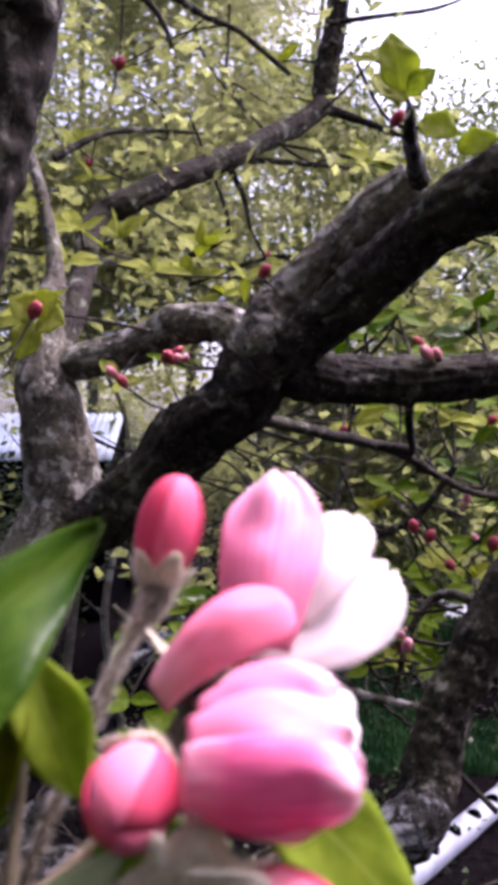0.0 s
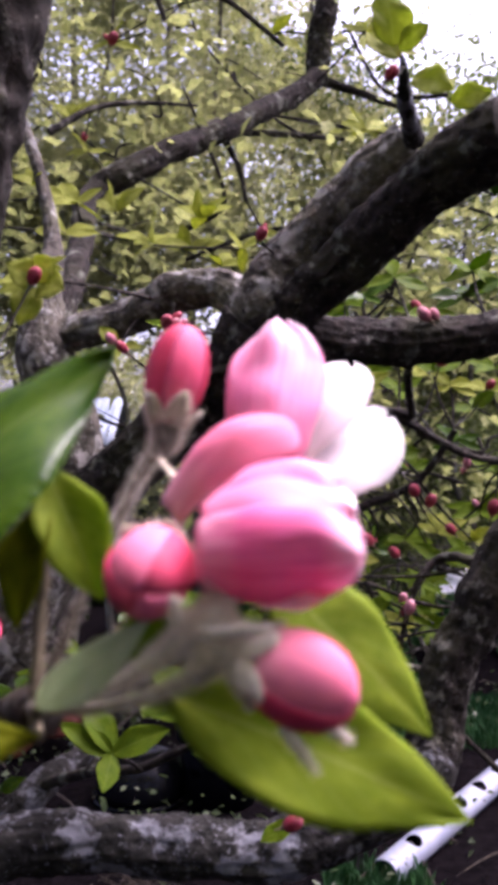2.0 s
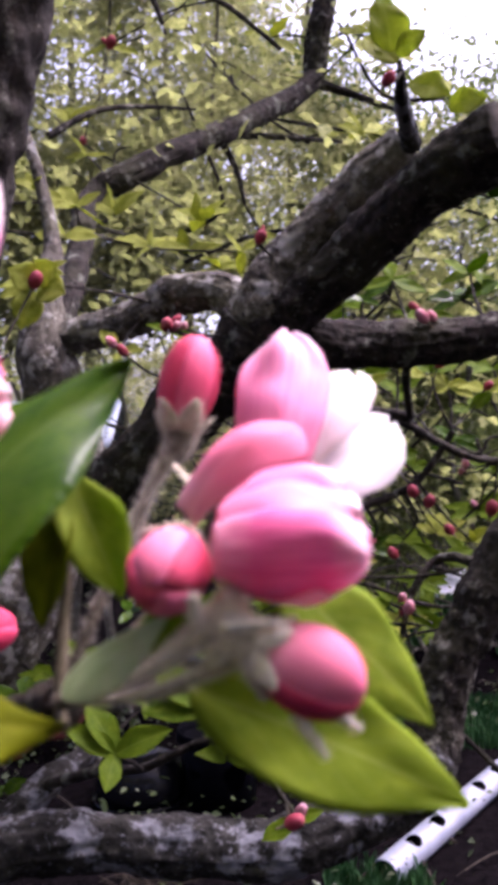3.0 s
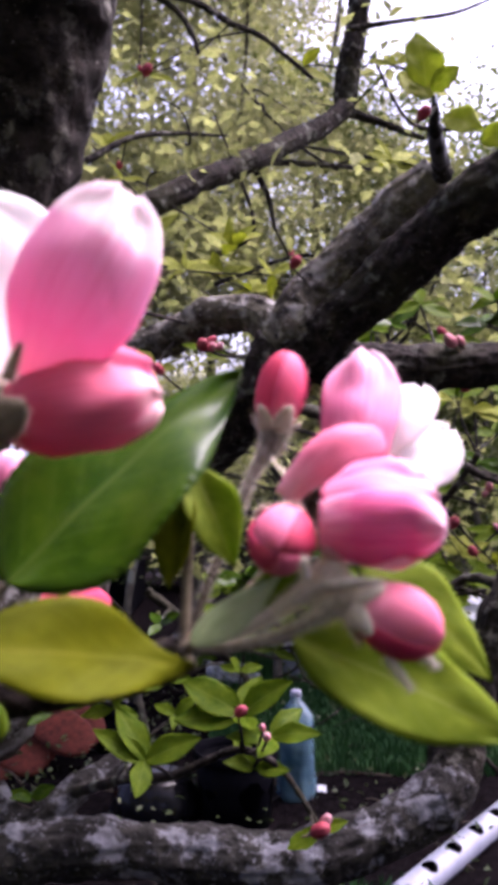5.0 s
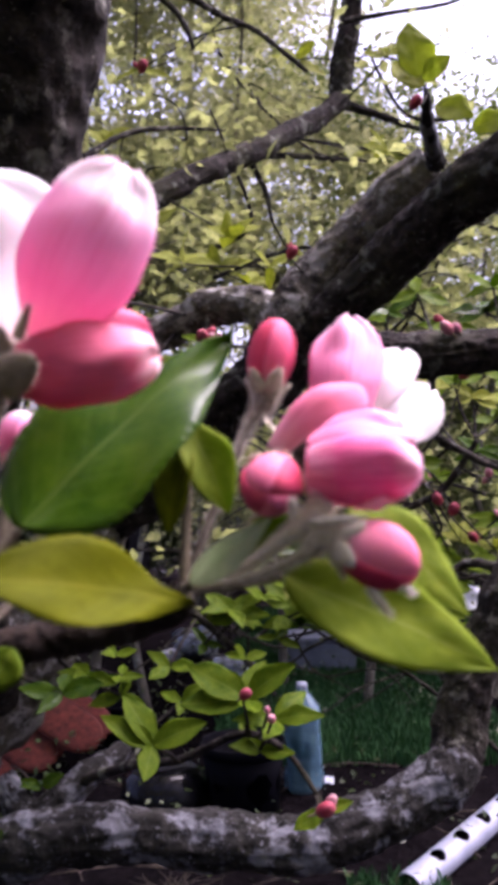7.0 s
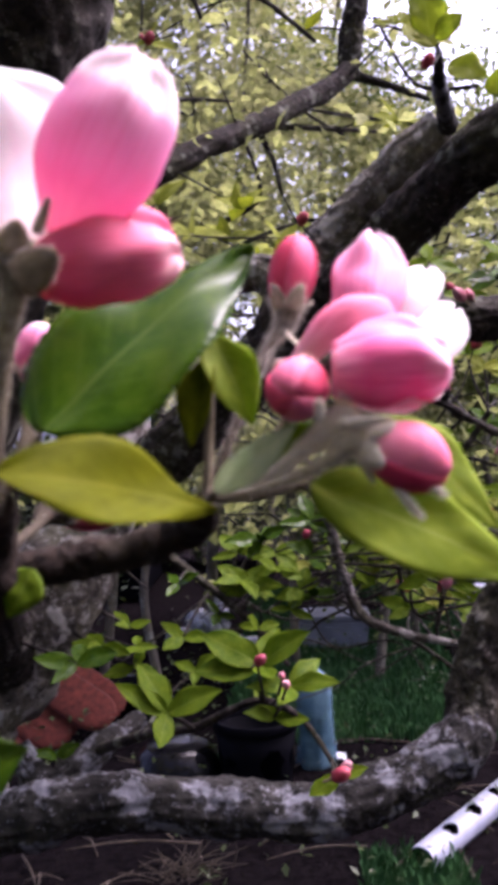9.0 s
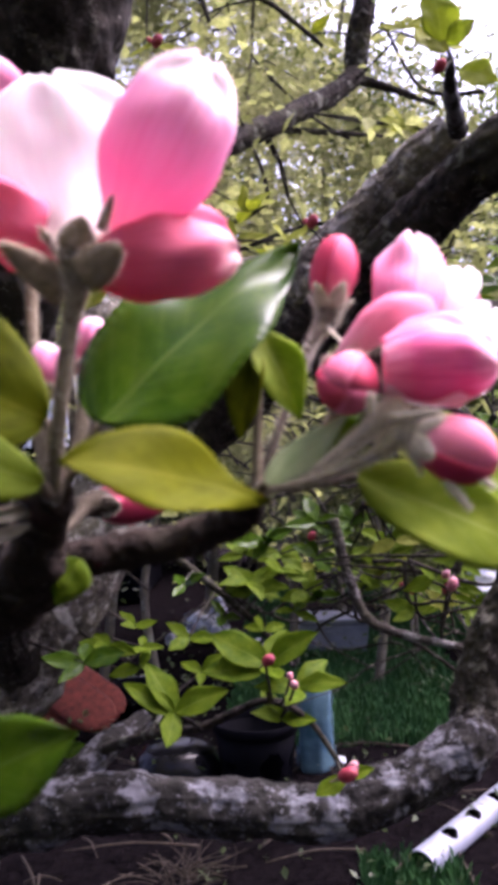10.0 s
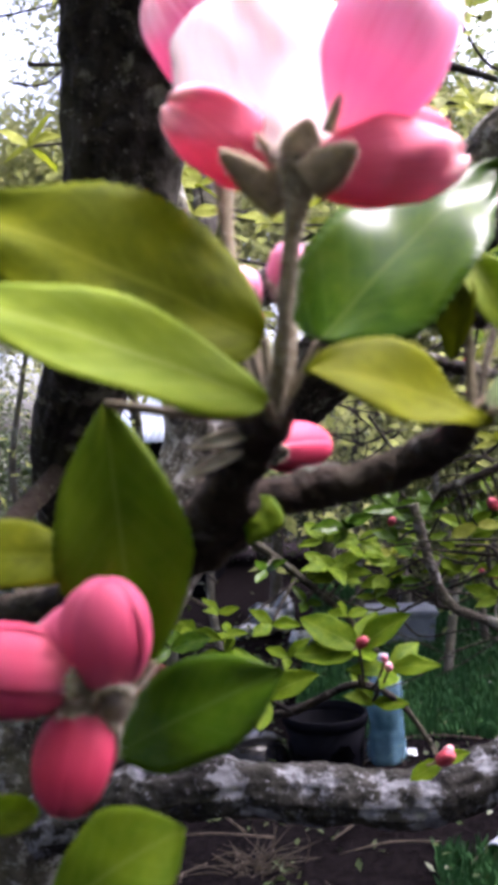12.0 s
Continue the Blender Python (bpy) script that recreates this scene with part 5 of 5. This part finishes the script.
# perforated white drain pipe
def drain_pipe(a, b, radius):
    a, b = vec(a), vec(b)
    length = (b - a).length
    t = thing("drain_pipe", "white perforated plastic drain pipe lying on soil", "pipe")
    t.matrix_basis = Matrix.Translation(a) @ (b - a).to_track_quat("Z", "Y").to_matrix().to_4x4()
    bm = bmesh.new()
    sides, rings = 56, int(length / 0.006)
    spacing = 0.195
    over = t.matrix_basis.to_3x3().inverted() @ Vector((0.22, -0.24, 0.94))
    first = math.atan2(over.y, over.x)
    walls = []
    for r in (radius, radius - 0.004):
        walls.append([[bm.verts.new((r * math.cos(6.2832 * k / sides), r * math.sin(6.2832 * k / sides), length * j / rings)) for k in range(sides)] for j in range(rings + 1)])

    def hole(j, k):
        z = length * (j + 0.5) / rings
        ang = 6.2832 * (k + 0.5) / sides
        for row in range(2):
            da = (ang - first - row * math.pi + math.pi) % 6.2832 - math.pi
            dz = (z + 0.0975) % spacing - spacing / 2
            if (da * radius / 0.030) ** 2 + (dz / 0.034) ** 2 < 1 and 0.1 < z < length - 0.12:
                return True
        return False

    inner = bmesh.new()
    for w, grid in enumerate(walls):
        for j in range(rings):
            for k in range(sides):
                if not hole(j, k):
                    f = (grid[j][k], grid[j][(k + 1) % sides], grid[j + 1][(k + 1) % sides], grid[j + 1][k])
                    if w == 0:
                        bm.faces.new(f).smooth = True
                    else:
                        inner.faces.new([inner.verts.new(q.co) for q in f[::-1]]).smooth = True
    for j in (0, rings):
        for k in range(sides):
            bm.faces.new((walls[0][j][k], walls[0][j][(k + 1) % sides], walls[1][j][(k + 1) % sides], walls[1][j][k]))
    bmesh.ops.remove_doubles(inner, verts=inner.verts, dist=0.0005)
    # the soil colour stands in for the shade inside the pipe
    part("inner_wall", inner, SOIL, t, "inside wall with its shade put into a dark colour")
    part("pipe_wall", bm, PIPE, t)
    part("collar", lathe([(radius + 0.001, length - 0.10), (radius + 0.006, length - 0.10), (radius + 0.006, length - 0.01), (radius + 0.001, length - 0.01)], 40), PIPE, t)
    return t


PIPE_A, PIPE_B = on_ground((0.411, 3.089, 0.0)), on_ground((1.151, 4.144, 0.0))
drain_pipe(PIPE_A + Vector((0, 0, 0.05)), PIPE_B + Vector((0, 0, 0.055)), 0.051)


def tub(at, r, h, label, upside=False):
    t = thing("plant_pot", label, "plant pot", "black plastic pots")
    t.location = on_ground(at)
    wall = [(r * 0.8, 0), (r * 0.84, h * 0.5), (r * 0.92, h * 0.87), (r * 0.89, h * 0.87), (r * 0.78, h * 0.04)]
    rim = [(r * 0.9, h * 0.85), (r * 0.955, h * 0.86), (r * 0.965, h * 0.99), (r * 0.95, h), (r * 0.90, h), (r * 0.9, h * 0.85)]
    if upside:
        part("pot_wall", lathe([(r * 0.97, h * 0.08), (r * 0.98, h * 0.3), (r * 0.94, h * 0.55), (r * 0.84, h * 0.78), (r * 0.64, h * 0.93), (r * 0.35, h * 0.99), (r * 0.08, h)], 36, 0.006, r), GLOSS, t)
        part("rim", lathe([(r * 0.96, 0), (r * 1.04, 0), (r * 1.05, h * 0.1), (r * 0.97, h * 0.1), (r * 0.96, 0)], 36, 0.004, r, False), GLOSS, t)
    else:
        part("pot_wall", lathe(wall, 36, 0.006, r), BLACK, t)
        part("rim", lathe(rim, 36, 0.004, r, False), BLACK, t)
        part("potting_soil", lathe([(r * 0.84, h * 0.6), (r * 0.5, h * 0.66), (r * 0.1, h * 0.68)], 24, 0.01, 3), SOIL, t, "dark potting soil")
    return t


tub((-0.473, 3.923, 0.0), 0.19, 0.20, "glossy black plastic bowl turned upside down", True)
tub((-0.143, 3.882, 0.0), 0.18, 0.30, "tall black plastic pot half full of soil")
tub((-0.780, 4.795, 0.0), 0.12, 0.22, "small black plastic pot standing on soil")


def flat_tile(tail, tip, label):
    """A plain clay roof tile with a rounded tail, slightly cambered, leaning in a stack."""
    t = thing("roof_tile", label, "roof tile", "stacked clay roof tiles")
    t.location = vec(tip)
    length, along, across, out = axes_of(tail, tip, (0.15, -0.72, 0.68))

    def at(u, v):
        x = 2 * u - 1
        w = 0.105 * (1 if v < 0.70 else math.sqrt(max(1 - ((v - 0.70) / 0.30) ** 2, 0.02)))
        return along * (length * (v - 1)) + across * (w * x) + out * (0.018 * (1 - x * x) + 0.004 * noise.noise(Vector((u * 4, v * 5, length * 90))))

    part("tile_body", shell(bmesh.new(), at, 12, 20, 0.02), CLAY, t)
    part("nib", rounded_box(0.05, 0.02, 0.02, 0.004), CLAY, t).location = along * (-0.96 * length) - out * 0.02
    return t


for tip, tail in (((-0.828, 4.384, 0.100), (-1.208, 4.594, 0.277)),
                  ((-1.038, 4.379, 0.014), (-1.428, 4.589, 0.187)),
                  ((-1.200, 4.375, -0.026), (-1.598, 4.585, 0.145)),
                  ((-0.793, 4.455, 0.125), (-1.175, 4.665, 0.309)),
                  ((-1.001, 4.450, 0.048), (-1.393, 4.660, 0.228)),
                  ((-1.176, 4.446, -0.003), (-1.577, 4.655, 0.175))):
    flat_tile(tail, tip, "weathered red clay roof tile in a leaning stack")


def big_bottle(at, r, h):
    t = thing("water_bottle", "large pale blue plastic water bottle standing on soil", "bottle")
    t.location = on_ground(at)
    prof = [(r * 0.9, 0), (r, 0.02)]
    for k in range(1, 6):
        z = h * 0.68 * k / 6
        prof += [(r, z - 0.012), (r * 0.972, z), (r, z + 0.012)]
    prof += [(r, h * 0.68), (r * 0.9, h * 0.78), (r * 0.45, h * 0.88), (r * 0.25, h * 0.91), (r * 0.25, h * 0.97)]
    part("bottle_body", lathe(prof, 32, 0.016, 2), BLUE, t)
    part("cap", lathe([(r * 0.28, h * 0.95), (r * 0.28, h), (r * 0.2, h * 1.003)], 24), PIPE, t, "white cap")
    return t


big_bottle((0.110, 4.129, 0.0), 0.080, 0.47)


def storage_box(at):
    t = thing("storage_box", "grey-blue plastic storage box with a lid", "box")
    t.location = on_ground(at)
    part("box_body", rounded_box(0.46, 0.32, 0.22, 0.02, 0.9), GREYBLUE, t)
    part("lid", rounded_box(0.49, 0.35, 0.03, 0.01), GREYBLUE, t).location = (0, 0, 0.218)
    part("handle", rounded_box(0.12, 0.02, 0.025, 0.006), GREYBLUE, t).location = (0, -0.165, 0.16)
    return t


storage_box((0.309, 6.331, 0.0))


def small_bottle(at, r, h, lie, turn):
    t = thing("plastic_bottle", "crumpled clear plastic bottle thrown on the ground", "bottle", "clear plastic bottles")
    t.matrix_basis = Matrix.Translation(on_ground(at) + Vector((0, 0, r if lie else 0))) @ pose(0, 0, 0, 90 if lie else 0, 0, turn)
    part("bottle_body", lathe([(r * 0.8, 0), (r, 0.01), (r, h * 0.3), (r * 0.86, h * 0.36), (r, h * 0.42), (r, h * 0.68), (r * 0.35, h * 0.88), (r * 0.3, h * 0.95)], 20, r * 0.22, turn), GLASSY, t)
    part("cap", lathe([(r * 0.36, h * 0.93), (r * 0.36, h), (r * 0.3, h * 1.003)], 16), PIPE, t)
    return t


for at, r, h, lie, turn in (((-0.661, 6.902, 0.0), 0.10, 0.36, True, 30), ((-0.478, 6.792, 0.0), 0.08, 0.3, False, 0), ((-0.392, 6.105, 0.0), 0.08, 0.34, True, 75), ((-0.805, 6.542, 0.0), 0.05, 0.26, True, 140), ((-0.959, 5.452, 0.0), 0.05, 0.25, True, 60)):
    small_bottle(at, r, h, lie, turn)


def scrap(at, size, seed, lift):
    t = thing("plastic_scrap", "crumpled scrap of white plastic sheet caught on the ground", "plastic sheet", "white plastic scraps")
    t.location = vec(at)
    part("sheet", shell(bmesh.new(), lambda u, v: ((u - 0.5) * size, (v - 0.5) * size * 0.5 + 0.1 * size * noise.noise(Vector((u * 3, v * 3, seed))), v * size * lift + 0.2 * size * noise.noise(Vector((u * 4, v * 4, seed + 3)))), 10, 8, 0.003), SHEET, t)
    return t


scrap(on_ground((1.698, 8.181, 0.0)) + Vector((0, 0, 0.02)), 0.30, 1, 0.8)
scrap(on_ground((2.489, 9.913, 0.0)) + Vector((0, 0, 0.02)), 0.30, 5, 0.5)
scrap(on_ground((0.212, 4.176, 0.0)) + Vector((0, 0, 0.02)), 0.06, 8, 0.3)


def shed():
    t = thing("garden_shed", "dark garden shed with a pale blue-white roof", "shed")
    t.location = (-1.72, 8.9, 0)
    part("shed_wall", rounded_box(0.98, 1.4, 1.40, 0.01), BLACK, t)
    bm = bmesh.new()
    for side in (-1, 1):
        me = mesh_of(shell(bmesh.new(), lambda u, v: ((u - 0.5) * 1.14, side * (0.85 - 0.85 * v), 1.35 + 0.42 * v + 0.006 * math.sin(u * 120)), 80, 4, 0.02), "tmp")
        bm.from_mesh(me)
        bpy.data.meshes.remove(me)
    part("roof", bm, ROOF, t, "pale corrugated roof")
    return t


shed()


def litter():
    rnd = random.Random(31)
    bm = bmesh.new()
    for k in range(80):
        y = rnd.uniform(2.6, 6.5)
        x = y * rnd.uniform(-0.36, 0.34)
        a, ln = rnd.uniform(0, 6.28), rnd.uniform(0.08, 0.5)
        p = Vector((x, y, -0.012))
        q = p + Vector((math.cos(a) * ln, math.sin(a) * ln, rnd.uniform(0, 0.06)))
        tube(bm, [p, p.lerp(q, 0.5) + Vector((0, 0.02, 0.012)), q], [0.005, 0.004, 0.002], sides=5, steps=3, rough=0.2, seed=k, freq=60)
    ob = new("sticks", mesh_of(bm, "sticks"))
    ob.data.materials.append(STICK)
    tagged(ob, "pale dry sticks scattered on the soil", "sticks", kind="stuff")


litter()


def weeds():
    rnd = random.Random(61)
    holder = thing("weeds", "low dark green weeds and ivy on the soil", "weeds", kind="stuff")
    spots = []
    for k in range(60):
        y = rnd.uniform(3.3, 6.4)
        spots.append(((y * rnd.uniform(-0.34, 0.32), y, rnd.uniform(0.0, 0.10)), 0.16))
    spots += [((0.42, 2.98, 0.03), 0.12), ((0.30, 3.05, 0.02), 0.10), ((-0.25, 2.95, 0.02), 0.08)]
    leaf_cloud("weed_leaf", spots, 1500, 0.036, SHRUB, holder, 62)


weeds()
blades("grass", "tufts of green grass beside the pipe", 600, (0.22, 0.55, 2.85, 3.2), 0.06, GRASS, 5)


def twig_tangle(at, count, seed):
    """A loose heap of thin dead twigs on the soil."""
    rnd = random.Random(seed)
    bm = bmesh.new()
    for k in range(count):
        p = on_ground(at) + Vector((rnd.gauss(0, 0.07), rnd.gauss(0, 0.05), 0.0))
        d = Vector((rnd.gauss(0, 1), rnd.gauss(0, 0.6), rnd.uniform(0.1, 0.8))).normalized() * rnd.uniform(0.08, 0.2)
        tube(bm, [p, p + d * 0.5 + Vector((rnd.gauss(0, 0.015), 0, 0.01)), p + d], [0.0026, 0.002, 0.001], sides=5, steps=4, rough=0.2, seed=k, freq=80)
    ob = new("dead_twigs", mesh_of(bm, "dead_twigs"))
    ob.data.materials.append(STICK)
    tagged(ob, "loose heap of thin dead grey twigs on soil", "twigs", kind="stuff")


twig_tangle((-0.361, 3.123, 0.0), 46, 5)
twig_tangle((-0.111, 4.150, 0.0), 26, 6)
